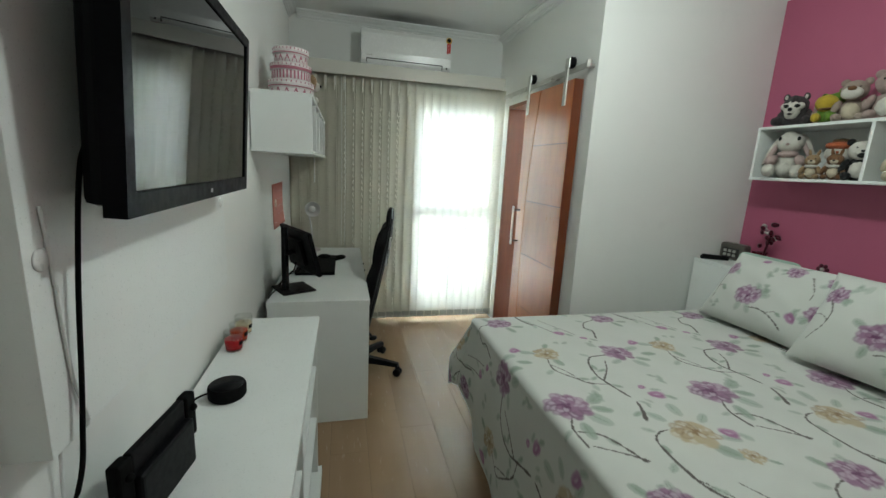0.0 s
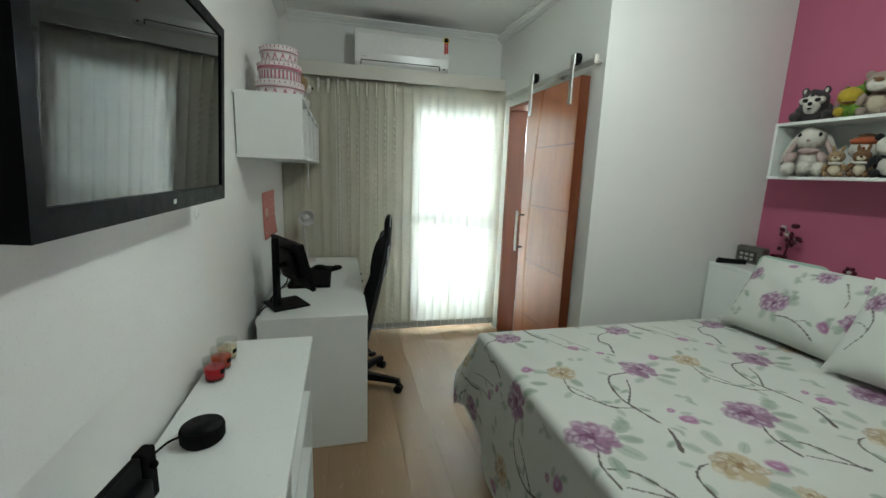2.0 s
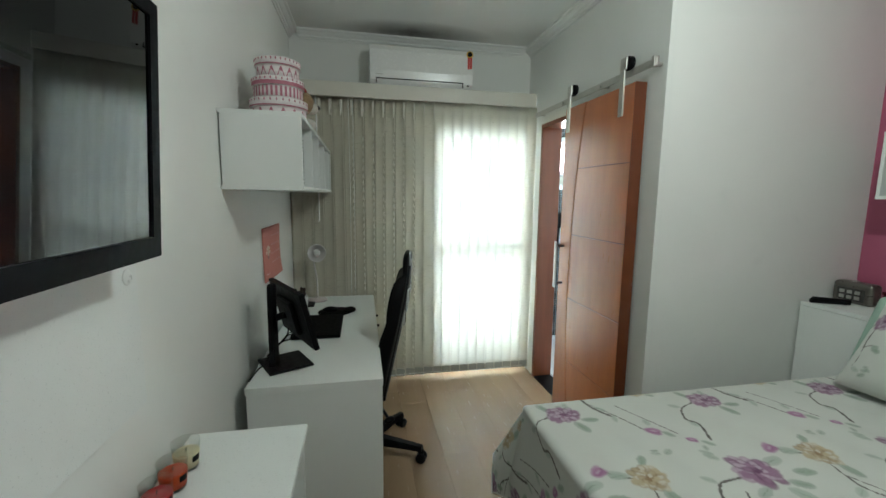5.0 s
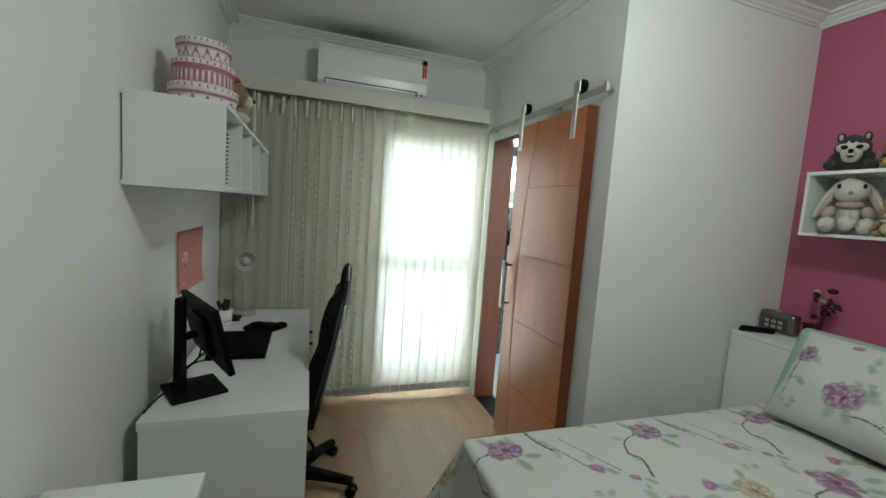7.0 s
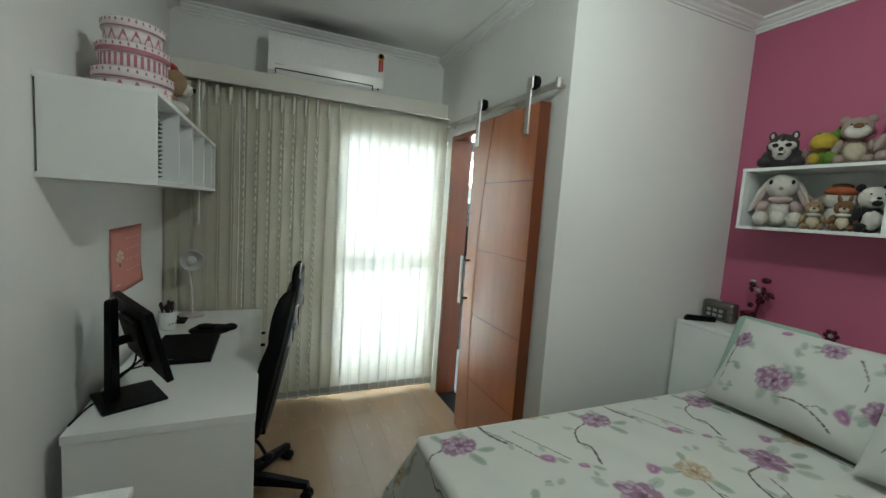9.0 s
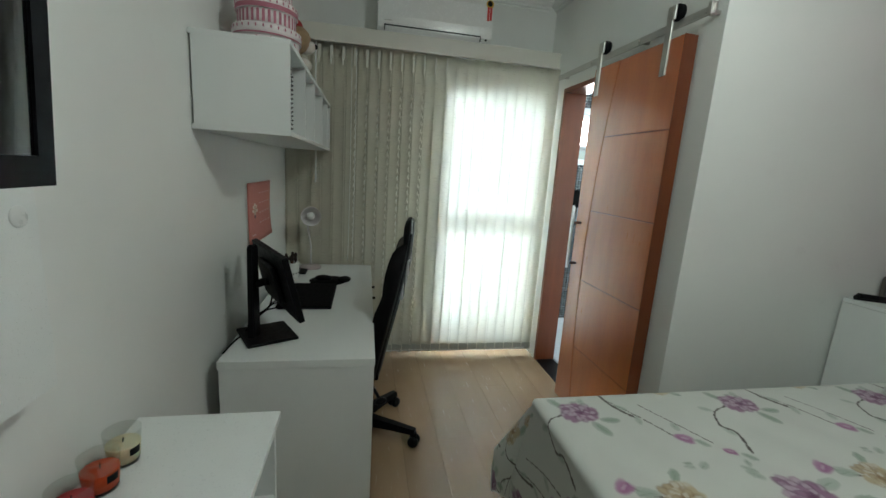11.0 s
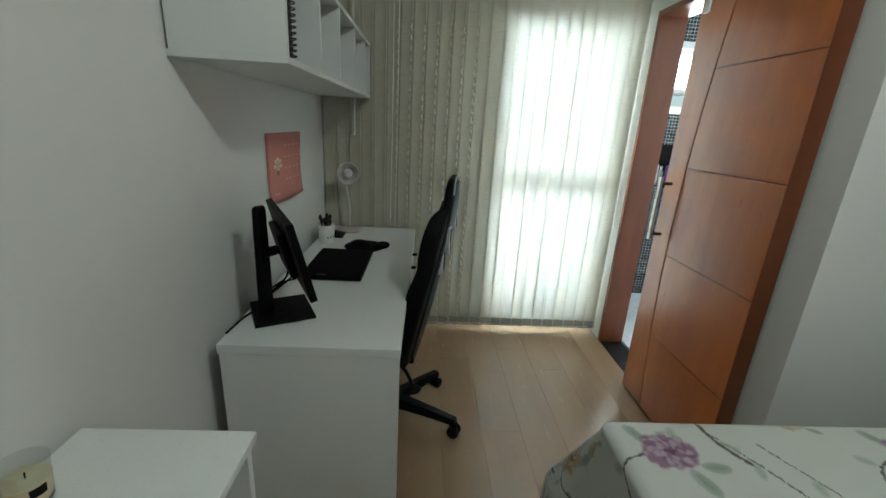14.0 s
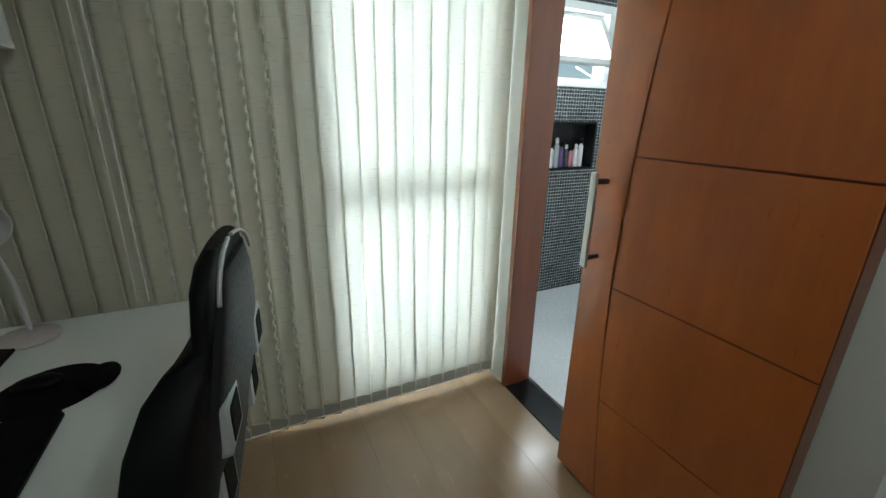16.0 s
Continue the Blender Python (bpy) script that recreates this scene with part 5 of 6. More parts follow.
M_SPIRAL = plain("black_wire", (0.012, 0.012, 0.012), 0.4)
for k, (y, h, colour) in enumerate(((2.625, 0.215, (0.02, 0.02, 0.022)), (2.655, 0.225, (0.05, 0.055, 0.06)), (2.685, 0.205, (0.02, 0.021, 0.024)))):
    nb = thing("spiral_notebook", (0.05, y, HZ0 + 0.016), "dark spiral notebook standing in the wall shelf", "notebook", "notebooks in the shelf")
    part("cover", box(B(), -0.07, y, HZ0 + 0.016, 0.143, y + 0.022, HZ0 + 0.016 + h, 0.002), plain("notebook_cover", colour, 0.5), nb)
    part("pages", box(B(), -0.066, y + 0.002, HZ0 + 0.018, 0.1445, y + 0.020, HZ0 + 0.013 + h), M_BOXWHITE if k == 1 else M_SPIRAL, nb)
    for i in range(13):
        z = HZ0 + 0.028 + i * (h - 0.02) / 13
        part("ring", tube(B(), [(0.138, y + 0.002, z), (0.152, y + 0.001, z + 0.002), (0.157, y + 0.011, z + 0.003), (0.152, y + 0.021, z + 0.002), (0.138, y + 0.020, z)], 0.0018, 5, 0, 3), M_SPIRAL, nb)
fl = thing("paper_folder", (0.02, 3.3, HZ0 + 0.016), "white paper folder standing in the wall shelf", "folder")
part("cover", box(B(), -0.08, 3.29, HZ0 + 0.016, 0.12, 3.302, HZ0 + 0.24, 0.002), M_BOXWHITE, fl)

pf = thing("perfume_bottle", (0.10, 3.05, HZ0 + 0.016), "small dark glass perfume bottle in the wall shelf", "bottle")
part("bottle", lathe(B(), [(0.0, 0.0), (0.022, 0.0), (0.024, 0.004), (0.022, 0.05), (0.008, 0.06), (0.008, 0.066)], (0.10, 3.05, HZ0 + 0.016), 20), M_GLOSSBLACK, pf)
part("cap", lathe(B(), [(0.010, 0.066), (0.012, 0.068), (0.012, 0.088), (0.0, 0.09)], (0.10, 3.05, HZ0 + 0.016), 16), M_CHROME, pf)


# ---- plush toys: each one plain mesh ----
def plush_material(name, c):
    a = Mat(name)
    vec = a.coords()
    a.l(a.ramp(a.noise(60, 4, vec, 0.6), [(0.3, dim(c, 0.86)), (0.7, c)]), a.p.inputs["Base Color"])
    a.set(Roughness=0.95, Sheen_Weight=0.08)
    a.bump(a.noise(220, 4, vec, 0.8), 0.7, 0.004)
    return a.m


FUR = {k: plush_material("plush_" + k, c) for k, c in dict(white=(0.66, 0.63, 0.57), cream=(0.60, 0.52, 0.39), pink=(0.451, 0.271, 0.279), brown=(0.18, 0.0902, 0.041), tan=(0.328, 0.221, 0.123), grey=(0.05, 0.043, 0.045), black=(0.008, 0.008, 0.009), yellow=(0.508, 0.377, 0.0328), green=(0.131, 0.246, 0.0246), beige=(0.361, 0.287, 0.238), blush=(0.50, 0.38, 0.36), orange=(0.492, 0.123, 0.0492), rose=(0.38, 0.285, 0.26), red=(0.344, 0.0246, 0.0246), teal=(0.164, 0.197, 0.197)).items()}


def plush(label, y, z, blobs, x=2.93, category="plush toy", group="plush toys on the shelf", turn=24):
    """blobs: (out, along, up, radii, fur, turn) measured from the toy's seat; out is towards the room."""
    bm, mats = B(), []
    for out, along, up, r, fur, *tip in blobs:
        if FUR[fur] not in mats:
            mats.append(FUR[fur])
        ball(bm, (x - out, y + along, z + up), r, mats.index(FUR[fur]), 18, tip[0] if tip else (0, 0, 0), 0.10)
    bmesh.ops.rotate(bm, verts=bm.verts, cent=(x, y, z), matrix=Matrix.Rotation(radians(turn), 3, "Z"))
    low = min(v.co.z for v in bm.verts)
    bmesh.ops.translate(bm, vec=(0, 0, z - low), verts=bm.verts)
    return solid("plush_toy", bm, mats, label, category, group, base=(x, y, z))


def sitting(s, body, belly, head, ears="round", face="white", limbs=None, eye="black", droop=False):
    """The usual seated animal, s metres tall."""
    limbs = limbs or body
    out = [(0, 0, 0.26 * s, (0.19 * s, 0.22 * s, 0.27 * s), body), (0.08 * s, 0, 0.25 * s, (0.14 * s, 0.17 * s, 0.20 * s), belly)]
    out.append((0.05 * s, 0, 0.68 * s, (0.20 * s, 0.24 * s, 0.22 * s), head))
    out.append((0.20 * s, 0, 0.62 * s, (0.09 * s, 0.12 * s, 0.09 * s), face))
    out.append((0.29 * s, 0, 0.66 * s, (0.025 * s, 0.04 * s, 0.028 * s), eye))
    for q in (-1, 1):
        out.append((0.205 * s, q * 0.095 * s, 0.735 * s, (0.026 * s, 0.026 * s, 0.03 * s), eye))
        out.append((0.20 * s, q * 0.20 * s, 0.09 * s, (0.17 * s, 0.10 * s, 0.095 * s), limbs))
        out.append((0.12 * s, q * 0.25 * s, 0.32 * s, (0.10 * s, 0.075 * s, 0.16 * s), limbs, (q * 20, 0, 0)))
        if ears == "round":
            out.append((0.0, q * 0.19 * s, 0.87 * s, (0.04 * s, 0.08 * s, 0.08 * s), body))
        elif ears == "long":
            out.append((0.02 * s, q * 0.25 * s, 0.55 * s, (0.05 * s, 0.075 * s, 0.27 * s), body, (q * 14, 0, 0)))
        elif ears == "up":
            out.append((0.0, q * 0.12 * s, 0.95 * s, (0.03 * s, 0.05 * s, 0.14 * s), body, (q * -12, 0, 0)))
    return out


ZI, ZT = QZ0 + 0.016, QZ1
rabbit = [(0, 0, 0.075, (0.062, 0.072, 0.082), "white"), (0.045, 0, 0.135, (0.040, 0.062, 0.022), "blush"), (0.035, 0, 0.205, (0.066, 0.080, 0.062), "white"), (0.095, 0, 0.190, (0.012, 0.012, 0.009), "rose")]
for q in (-1, 1):
    rabbit += [(0.078, q * 0.052, 0.222, (0.012, 0.010, 0.013), "black"), (0.01, q * 0.098, 0.165, (0.016, 0.026, 0.100), "white", (q * 24, 0, 0)), (0.02, q * 0.098, 0.150, (0.014, 0.017, 0.075), "blush", (q * 24, 0, 0)), (0.10, q * 0.080, 0.036, (0.050, 0.040, 0.038), "white"), (0.07, q * 0.080, 0.095, (0.045, 0.030, 0.036), "blush", (q * 25, 0, 0))]
rabbit.append((0.085, 0, 0.046, (0.035, 0.044, 0.036), "white"))
plush("white plush rabbit with long drooping ears and a pale pink dress", 2.335, ZI, [(o, a * 0.84, u, (r[0], r[1] * 0.84, r[2]), f, *e) for o, a, u, r, f, *e in rabbit], 2.945)
plush("white plush snowman with an orange bobble cap", 2.115, ZI, [(0, 0, 0.06, (0.055, 0.060, 0.062), "white"), (0.0, 0, 0.145, (0.055, 0.066, 0.050), "white"), (0.02, 0, 0.188, (0.050, 0.064, 0.022), "orange"), (0.0, 0.0, 0.212, (0.034, 0.040, 0.016), "brown"), (0.058, 0, 0.150, (0.012, 0.007, 0.007), "orange")], 3.00)
for nm, fur, yy, sz in (("tan", "tan", 2.16, 0.15), ("brown", "brown", 2.05, 0.15)):
    plush("small %s plush reindeer with a white scarf" % nm, yy, ZI, sitting(sz, fur, "cream", fur, "up", "cream") + [(0.018, 0, 0.46 * sz, (0.026, 0.030, 0.010), "white")], 2.885)
plush("black and white plush panda", 1.98, ZI, sitting(0.225, "black", "white", "white", "round", "white", "black") + [(0.055, 0, 0.128, (0.020, 0.018, 0.014), "black")], 2.94, turn=38)
plush("cream plush bunny with a pink scarf", 1.77, ZI, sitting(0.27, "cream", "cream", "cream", "up", "cream") + [(0.03, 0, 0.125, (0.062, 0.07, 0.028), "pink")], 2.93)
plush("beige plush bear in the box shelf", 1.53, ZI, sitting(0.26, "beige", "white", "beige", "round", "white"), 2.93)
plush("pink plush bear in the box shelf", 1.15, ZI, sitting(0.26, "pink", "white", "pink", "round", "white"), 2.93)
raccoon = [(-0.01, 0, 0.05, (0.070, 0.105, 0.055), "grey"), (0.02, 0, 0.095, (0.066, 0.080, 0.064), "grey"), (0.062, 0, 0.082, (0.036, 0.050, 0.050), "white"), (0.094, 0, 0.070, (0.020, 0.024, 0.018), "white"), (0.112, 0, 0.078, (0.009, 0.013, 0.010), "black"), (0.104, 0, 0.056, (0.008, 0.015, 0.005), "black"), (0.066, 0, 0.120, (0.024, 0.015, 0.034), "grey")]
for q in (-1, 1):
    raccoon += [(0.068, q * 0.040, 0.098, (0.022, 0.030, 0.019), "white", (q * 15, 0, 0)), (0.087, q * 0.030, 0.098, (0.013, 0.019, 0.010), "black", (q * 18, 0, 0)), (0.015, q * 0.056, 0.152, (0.014, 0.020, 0.022), "grey"), (0.025, q * 0.056, 0.152, (0.008, 0.010, 0.012), "white"), (0.04, q * 0.085, 0.025, (0.055, 0.034, 0.025), "grey")]
plush("dark grey plush raccoon with a black and white face mask", 2.36, ZT, [(o, a * 0.82, u * 1.08, (r[0], r[1] * 0.82, r[2] * 1.08), f, *e) for o, a, u, r, f, *e in raccoon], 2.945)
plush("rose coloured small plush doll with a bow", 2.27, ZT, sitting(0.10, "rose", "pink", "rose", "up", "pink"), 2.99)
frog = [(0, 0, 0.045, (0.045, 0.045, 0.050), "green"), (0.03, 0, 0.105, (0.048, 0.052, 0.046), "yellow"), (-0.012, -0.02, 0.128, (0.058, 0.070, 0.034), "green", (-24, 0, 0)), (0.075, 0.030, 0.026, (0.030, 0.022, 0.024), "yellow"), (0.070, -0.030, 0.032, (0.034, 0.026, 0.030), "green"), (0.055, 0, 0.074, (0.018, 0.030, 0.007), "brown")]
for q in (-1, 1):
    frog += [(0.020, q * 0.034 - 0.016, 0.158 - q * 0.012, (0.014, 0.014, 0.014), "green"), (0.032, q * 0.034 - 0.016, 0.160 - q * 0.012, (0.006, 0.007, 0.007), "black")]
plush("yellow faced green plush frog with a large head", 2.19, ZT, frog, 2.95)
plush("beige plush bear with a white muzzle and brown nose", 2.075, ZT, sitting(0.235, "beige", "cream", "beige", "round", "white") + [(0.075, 0, 0.140, (0.026, 0.044, 0.030), "white"), (0.098, 0, 0.160, (0.010, 0.018, 0.012), "brown")], 2.95)
plush("large pale rose plush bear with a white belly and dark soles", 1.925, ZT, sitting(0.255, "rose", "white", "rose", "round", "rose") + [(0.105, -0.056, 0.028, (0.008, 0.022, 0.022), "black")], 2.95)
plush("grey plush dog with black paws", 1.70, ZT, sitting(0.29, "teal", "white", "teal", "long", "white", "black"), 2.94)
plush("white plush bear sitting on the shelf", 1.28, ZT, sitting(0.27, "white", "cream", "white", "round", "cream"), 2.94)
# dog in a red cap beside the gift boxes
bm = B()
mats = [FUR["tan"], FUR["white"], FUR["black"], FUR["red"]]
for c, r, k in (((0.05, 3.14, 1.865), (0.07, 0.085, 0.065), 0), ((0.095, 3.14, 1.945), (0.062, 0.062, 0.06), 0), ((0.135, 3.165, 1.925), (0.04, 0.038, 0.032), 1), ((0.172, 3.18, 1.932), (0.012, 0.014, 0.011), 2), ((0.135, 3.115, 1.958), (0.010, 0.010, 0.011), 2), ((0.05, 3.085, 1.95), (0.025, 0.02, 0.05), 0), ((0.07, 3.13, 2.0), (0.055, 0.058, 0.028), 3), ((0.03, 3.11, 2.015), (0.03, 0.03, 0.026), 3), ((0.12, 3.10, 1.835), (0.05, 0.03, 0.03), 1)):
    ball(bm, c, r, k, 18, (0, 0, 0), 0.08)
low = min(v.co.z for v in bm.verts)
bmesh.ops.translate(bm, vec=(0, 0, HZ1 - low), verts=bm.verts)
solid("plush_toy", bm, mats, "tan plush dog in a red cap beside the gift boxes", "plush toy", base=(0.08, 3.14, HZ1))

# ---- on the television bench ----
for y, colour, label in ((1.83, (0.36, 0.008, 0.014), "red wax candle in a clear glass"), (1.905, (0.48, 0.06, 0.012), "orange wax candle in a clear glass"), (1.978, (0.66, 0.60, 0.40), "cream wax candle in a clear glass")):
    c = (-0.052, y, CZ)
    cd = thing("glass_candle", c, label, "candle", "candles on the bench")
    ob = part("glass", lathe(B(), [(0.0295, 0.044), (0.032, 0.070), (0.0323, 0.072), (0.0315, 0.0715), (0.0286, 0.044), (0.0295, 0.044)], c, 32, caps=False), M_THINGLASS, cd)
    wax = Mat("candle_wax")
    wax.set(Base_Color=(*colour, 1), Roughness=0.45, Subsurface_Weight=0.15, Subsurface_Scale=0.01, Coat_Weight=0.1, Specular_IOR_Level=0.2)
    part("wax", lathe(B(), [(0.0, 0.0085), (0.0262, 0.0085), (0.0295, 0.042), (0.029, 0.0435), (0.0, 0.0432)], c, 32), wax.m, cd)
    part("glass_foot", lathe(B(), [(0.0, 0.0), (0.024, 0.0), (0.026, 0.003), (0.0262, 0.0083), (0.0, 0.0083)], c, 32), M_GLASS, cd)
    part("wick", rod(B(), (c[0], c[1], CZ + 0.043), (c[0] + 0.001, c[1], CZ + 0.054), 0.0012, 6), M_BLACKMAT, cd)
    bm = B()
    rows = [[bm.verts.new((c[0] + (0.0290 + 0.0016 * v) * math.cos(a), c[1] + (0.0290 + 0.0016 * v) * math.sin(a), CZ + 0.024 + 0.016 * v)) for a in np.linspace(-0.75, -0.05, 6)] for v in (0.0, 0.5, 1.0)]
    for p, q in zip(rows, rows[1:]):
        for i in range(5):
            bm.faces.new((p[i], p[i + 1], q[i + 1], q[i]))
    lb = part("label_patch", bm, M_BLACK, cd)
    lb.modifiers.new("thickness", "SOLIDIFY").thickness = 0.0004
sp = thing("smart_speaker", (0.0, 1.525, CZ), "flat round black fabric smart speaker", "speaker")
part("body", lathe(B(), [(0.0, 0.0), (0.045, 0.0), (0.049, 0.006), (0.0495, 0.030), (0.047, 0.037), (0.0, 0.0375)], (0.002, 1.527, CZ), 40), M_BLACKMAT, sp)
part("top_plate", lathe(B(), [(0.0, 0.0375), (0.044, 0.0375), (0.0445, 0.039), (0.0, 0.0392)], (0.002, 1.527, CZ), 40), M_BLACK, sp)
solid("speaker_cable", tube(B(), [(-0.047, 1.527, CZ + 0.012), (-0.07, 1.51, CZ + 0.010), (-0.09, 1.47, CZ + 0.004), (-0.103, 1.44, CZ + 0.001), (-0.112, 1.43, 0.7)], 0.0028), M_BLACKMAT, "black cable of the smart speaker", "cable")
gc = thing("game_console", (-0.03, 1.23, CZ), "black handheld game console standing in its dock", "game console")


def leaning(bm):
    m = pose(-0.03, 1.185, CZ + 0.001) @ pose(0, 0, 0, 0, 0, -8.7)
    for q in bm.verts:
        q.co = m @ q.co
    return bm


part("dock", leaning(box(B(), -0.030, -0.088, 0.0, 0.022, 0.088, 0.105, 0.008, 3)), M_BLACK, gc)
part("screen_unit", leaning(box(B(), -0.010, -0.085, 0.045, 0.006, 0.085, 0.148, 0.005, 3)), M_BLACK, gc)
for q in (-1, 1):
    ct = part("controller", leaning(box(B(), -0.014, q * 0.104 - 0.018, 0.046, 0.010, q * 0.104 + 0.018, 0.149, 0.007, 3)), M_BLACKMAT, gc)
    part("stick", leaning(ball(B(), (0.014, q * 0.104, 0.118), (0.007, 0.008, 0.008), 0, 12)), M_BLACKMAT, ct)

# ---- on the nightstand and bed head ----
NZT = 0.957
clk = thing("clock_radio", (2.97, 2.56, NZT), "silver retro clock radio with buttons", "clock radio")
part("case", box(B(), 2.90, 2.465, NZT, 2.972, 2.645, NZT + 0.115, 0.024, 4), plain("tarnished_silver", (0.19, 0.175, 0.155), 0.32, 0.7, vary=0.3), clk)
part("face", box(B(), 2.896, 2.495, NZT + 0.018, 2.9005, 2.618, NZT + 0.084, 0.002), plain("grey_dial", (0.05, 0.048, 0.045), 0.3), clk)
for k in range(3):
    for q in range(2):
        part("button", box(B(), 2.893, 2.515 + 0.034 * k, NZT + 0.026 + 0.028 * q, 2.8965, 2.537 + 0.034 * k, NZT + 0.044 + 0.028 * q, 0.001), M_CHROME, clk)
part("top_button", rod(B(), (2.93, 2.56, NZT + 0.113), (2.93, 2.56, NZT + 0.122), 0.014), M_CHROME, clk)
case2 = thing("red_trinket_box", (3.03, 2.50, NZT), "small dark red lacquered trinket box", "trinket box")
part("box", box(B(), 2.99, 2.43, NZT, 3.06, 2.48, NZT + 0.062, 0.008, 3), plain("dark_red_lacquer", (0.09, 0.012, 0.02), 0.25), case2)
part("lid", box(B(), 2.988, 2.428, NZT + 0.0625, 3.062, 2.482, NZT + 0.078, 0.005, 3), bpy.data.materials["dark_red_lacquer"], case2)
rem = thing("hair_straightener", (2.80, 2.56, NZT), "black hair straightener lying across the nightstand edge", "hair straightener")
for q in (0, 1):
    part("arm", tube(B(), [(2.715, 2.61 - 0.01 * q, NZT + 0.010 + 0.012 * q), (2.78, 2.575 - 0.008 * q, NZT + 0.010 + 0.010 * q), (2.86, 2.53, NZT + 0.010 + 0.006 * q)], 0.013, 10), M_BLACK, rem)
M_WINE = plain("wine_red_enamel", (0.10, 0.014, 0.03), 0.3, 0.5, vary=0.3)
fo = thing("metal_flower_stand", (2.985, 2.40, NZT), "wine red metal rose ornament on a stalk", "ornament")
part("stalk", tube(B(), [(2.985, 2.40, NZT), (2.982, 2.395, NZT + 0.08), (2.99, 2.385, NZT + 0.16), (2.995, 2.375, NZT + 0.22)], 0.007, 8), M_WINE, fo)
part("foot", lathe(B(), [(0.0, 0.0), (0.03, 0.0), (0.028, 0.006), (0.008, 0.012)], (2.985, 2.40, NZT), 24), M_WINE, fo)
rr = random.Random(8)
for k in range(16):
    a, u = rr.uniform(0, 6.3), rr.uniform(0.11, 0.26)
    c = (2.99 + 0.032 * math.cos(a), 2.385 + 0.05 * math.sin(a), NZT + u)
    part("petal", ball(B(), c, (0.016, 0.020, 0.010), 0, 10, (rr.uniform(0, 90), rr.uniform(0, 90), 0)), M_WINE if k % 3 else M_CHROME, fo)
part("bloom", ball(B(), (2.997, 2.372, NZT + 0.27), (0.022, 0.024, 0.016), 0, 14), M_WINE, fo)
so = thing("small_flower_ornament", (3.03, 2.08, 0.922), "small wine red metal flower on the headboard ledge", "ornament", "small ornaments")
part("stalk", rod(B(), (3.03, 2.08, 0.922), (3.03, 2.08, 0.995), 0.005), M_WINE, so)
for k in range(6):
    part("petal", ball(B(), (3.03, 2.08 + 0.022 * math.cos(k * 1.05), 1.010 + 0.022 * math.sin(k * 1.05)), (0.008, 0.012, 0.012), 0, 10), M_WINE, so)
part("petal", ball(B(), (3.024, 2.08, 1.010), (0.010, 0.010, 0.010), 0, 10), M_CHROME, so)
copy_thing(so, pose(3.03, 1.62, 0.922))

# ---- bathroom ----
bw = thing("window_2", (2.76, BY + 0.05, BZ0), "white aluminium bathroom window with an open sash", "window", kind="structure")
fr = B()
for x0, z0, x1, z1 in ((BX0, BZ0, BX1, BZ0 + 0.055), (BX0, BZ1 - 0.05, BX1, BZ1), (BX0, BZ0 + 0.055, BX0 + 0.05, BZ1 - 0.05), (BX1 - 0.05, BZ0 + 0.055, BX1, BZ1 - 0.05)):
    box(fr, x0, BY - 0.01, z0, x1, BY + 0.06, z1)
part("window_frame", fr, M_ALU, bw)
tilt = pose((BX0 + BX1) / 2, BY + 0.06, BZ1 - 0.05) @ pose(0, 0, 0, -32, 0, 0)
sash = B()
for x0, z0, x1, z1 in ((-0.50, -0.40, 0.50, -0.36), (-0.50, -0.04, 0.50, 0.0), (-0.50, -0.36, -0.46, -0.04), (0.46, -0.36, 0.50, -0.04)):
    box(sash, x0, 0.0, z0, x1, 0.03, z1)
for q in sash.verts:
    q.co = tilt @ q.co
part("sash", sash, M_ALU, bw)
pn = box(B(), -0.46, 0.012, -0.36, 0.46, 0.018, -0.04)
for q in pn.verts:
    q.co = tilt @ q.co
part("pane", pn, make_glass("frosted_glass", 0.35), bw).visible_shadow = False
part("stay", rod(B(), (3.10, BY + 0.03, BZ0 + 0.06), (3.09, BY + 0.24, BZ0 + 0.16), 0.005), M_ALU, bw)
BOT = [("white", (0.66, 0.66, 0.64)), ("grey", (0.32, 0.33, 0.35)), ("purple", (0.10, 0.05, 0.16)), ("dark", (0.04, 0.04, 0.06)), ("rose", (0.45, 0.16, 0.18)), ("white", (0.68, 0.67, 0.66))]
rr = random.Random(2)
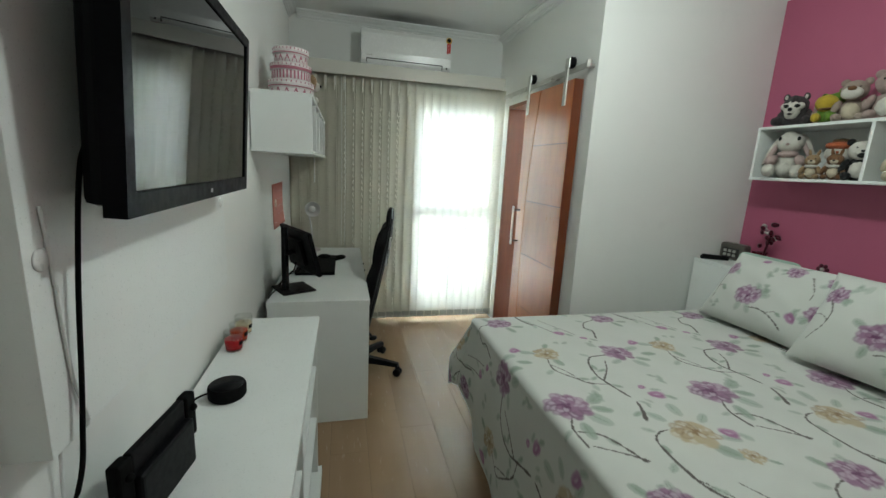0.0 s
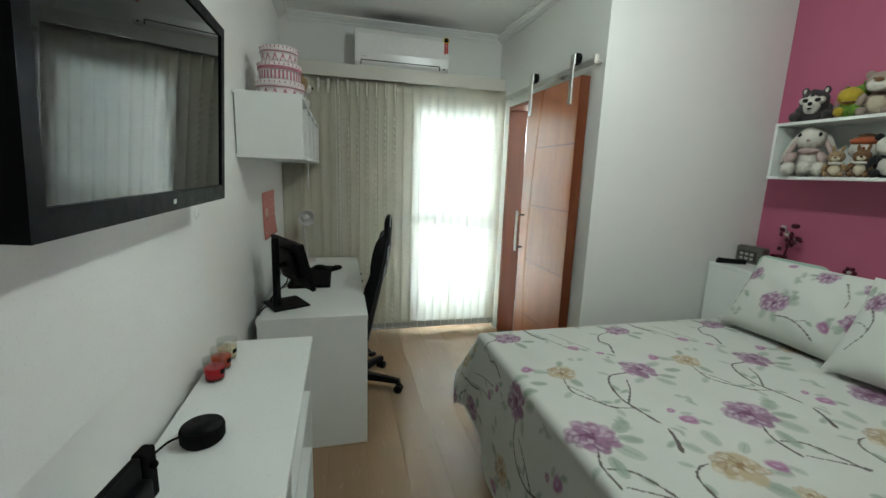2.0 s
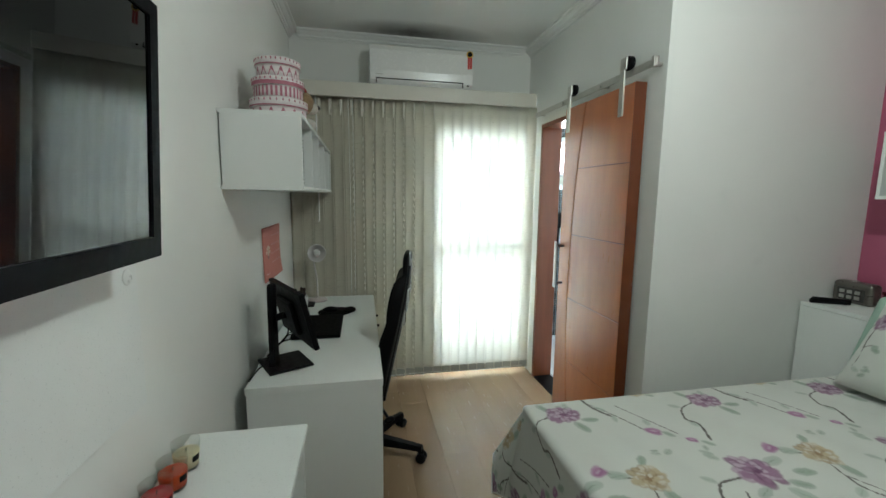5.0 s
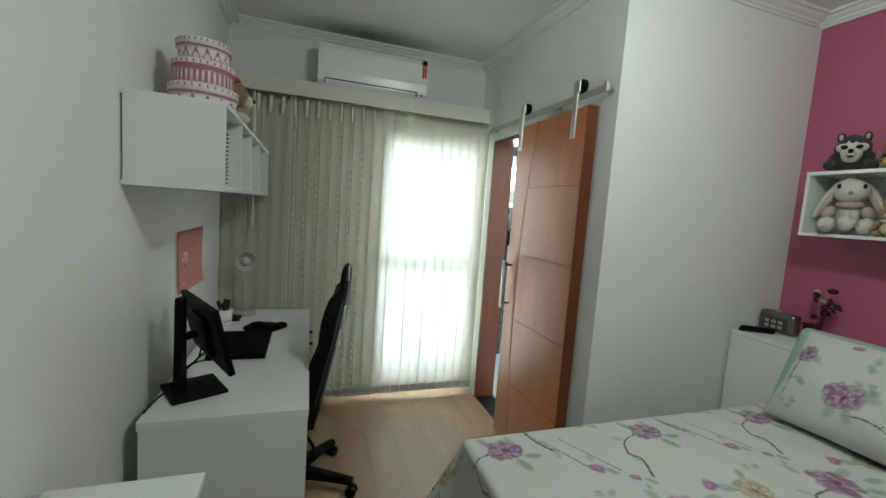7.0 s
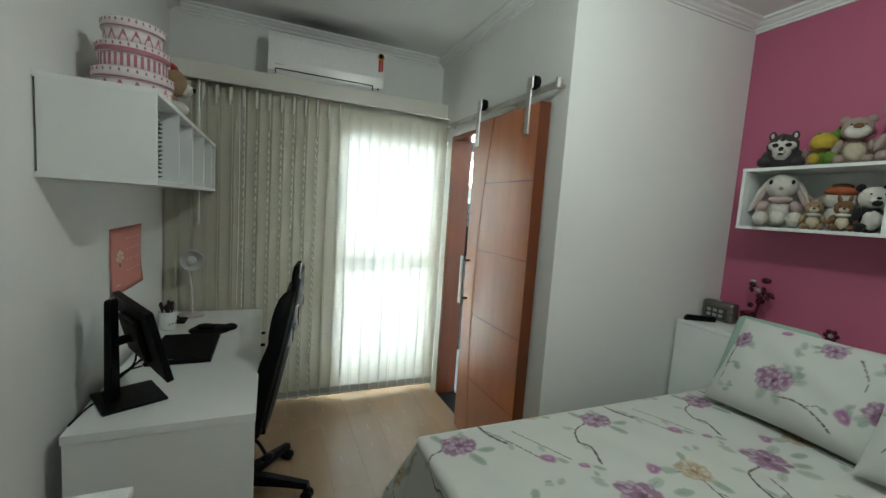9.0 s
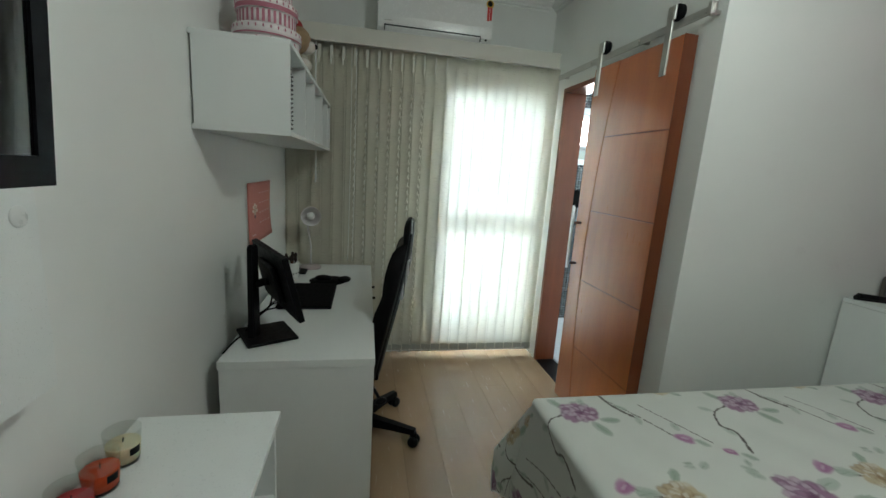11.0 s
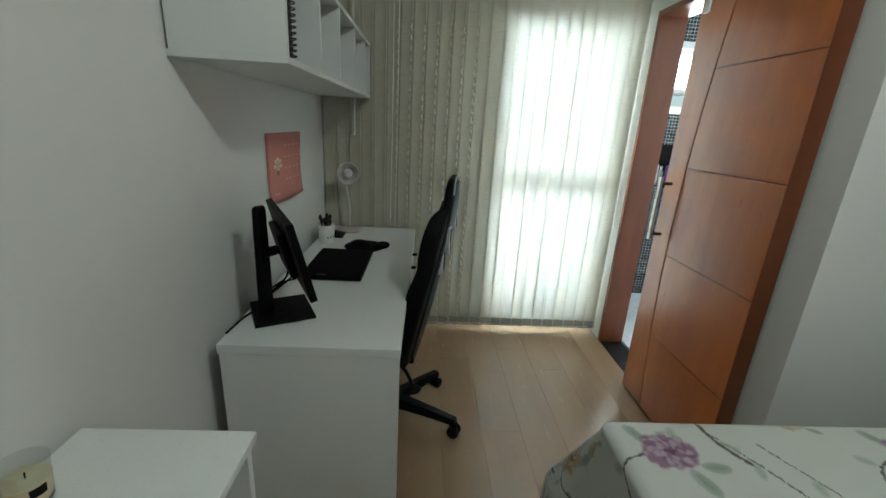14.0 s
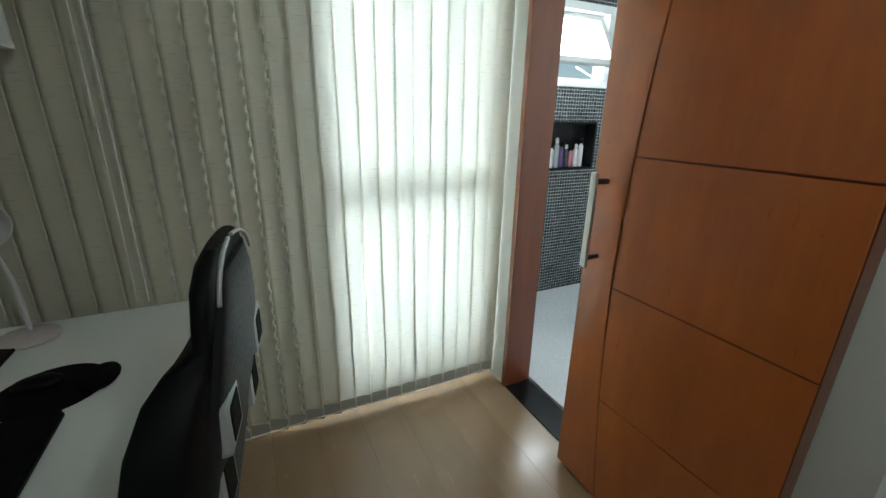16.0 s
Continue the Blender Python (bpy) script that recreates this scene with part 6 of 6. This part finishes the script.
for k in range(13):
    nm, c = BOT[k % 6]
    x, r, h = 2.47 + 0.048 * k, rr.uniform(0.017, 0.022), rr.uniform(0.15, 0.22)
    z0 = NZ0 + 0.012
    bt = thing("shampoo_bottle", (x, BY + 0.05, z0), nm + " plastic toiletry bottle in the wall recess", "bottle", "bottles in the recess")
    part("body", lathe(B(), [(0.0, 0.0), (r, 0.0), (r + 0.001, 0.006), (r, h * 0.72), (r * 0.5, h * 0.8), (r * 0.45, h * 0.82)], (x, BY + 0.05, z0), 20), bpy.data.materials.get("bottle_" + nm) or plain("bottle_" + nm, c, 0.3), bt)
    part("cap", lathe(B(), [(r * 0.55, h * 0.82), (r * 0.6, h * 0.83), (r * 0.55, h), (0.0, h)], (x, BY + 0.05, z0), 16), M_PVC if k % 2 else M_BLACK, bt)

# ---- ceiling lamp ----
cl = thing("ceiling_light", (LAMP[0], LAMP[1], ZC), "small white ceiling light fitting with a bare bulb", "ceiling light")
part("canopy", lathe(B(), [(0.0, 0.0), (0.05, 0.0), (0.055, -0.006), (0.03, -0.03), (0.022, -0.045), (0.0, -0.045)], (LAMP[0], LAMP[1], ZC), 28), M_PVC, cl)

# ---- floors ----
structure("floor_bathroom", box(B(), XD + 0.17, YC + 0.15, -0.1, 3.6, 4.87, 0.0), M_BATHFLOOR, "white glazed bathroom floor", "floor")
floor = structure("floor", box(B(), XL, YB, -0.1, XD, YF, -0.008), plain("floor_underlay", (0.05, 0.035, 0.02), 0.8), "light brown wood laminate floor planks", "floor")
structure("floor_bed_side", box(B(), XD, YB, -0.1, XP, YC, -0.0005), M_FLOOR, "light brown wood laminate floor under the bed", "floor")
PW, PL = 0.192, 1.25
shapes = {}
row, x = 0, XL
rr = random.Random(9)
while x < XD - 0.01:
    w = min(PW, XD - x)
    y = YB - rr.uniform(0, PL)
    while y < YF:
        y0, y1 = max(y, YB), min(y + PL, YF)
        if y1 - y0 > 0.02:
            key = (round(w, 3), round(y1 - y0, 2))
            if key not in shapes:
                bm = box(B(), 0.0004, 0.0004, -0.008, w - 0.0004, y1 - y0 - 0.0004, 0.0)
                shapes[key] = mesh_of("plank", bm, M_FLOOR)
            ob = new("plank", shapes[key])
            ob.parent = floor
            ob.location = (x, y0, 0)
        y += PL
    x += PW
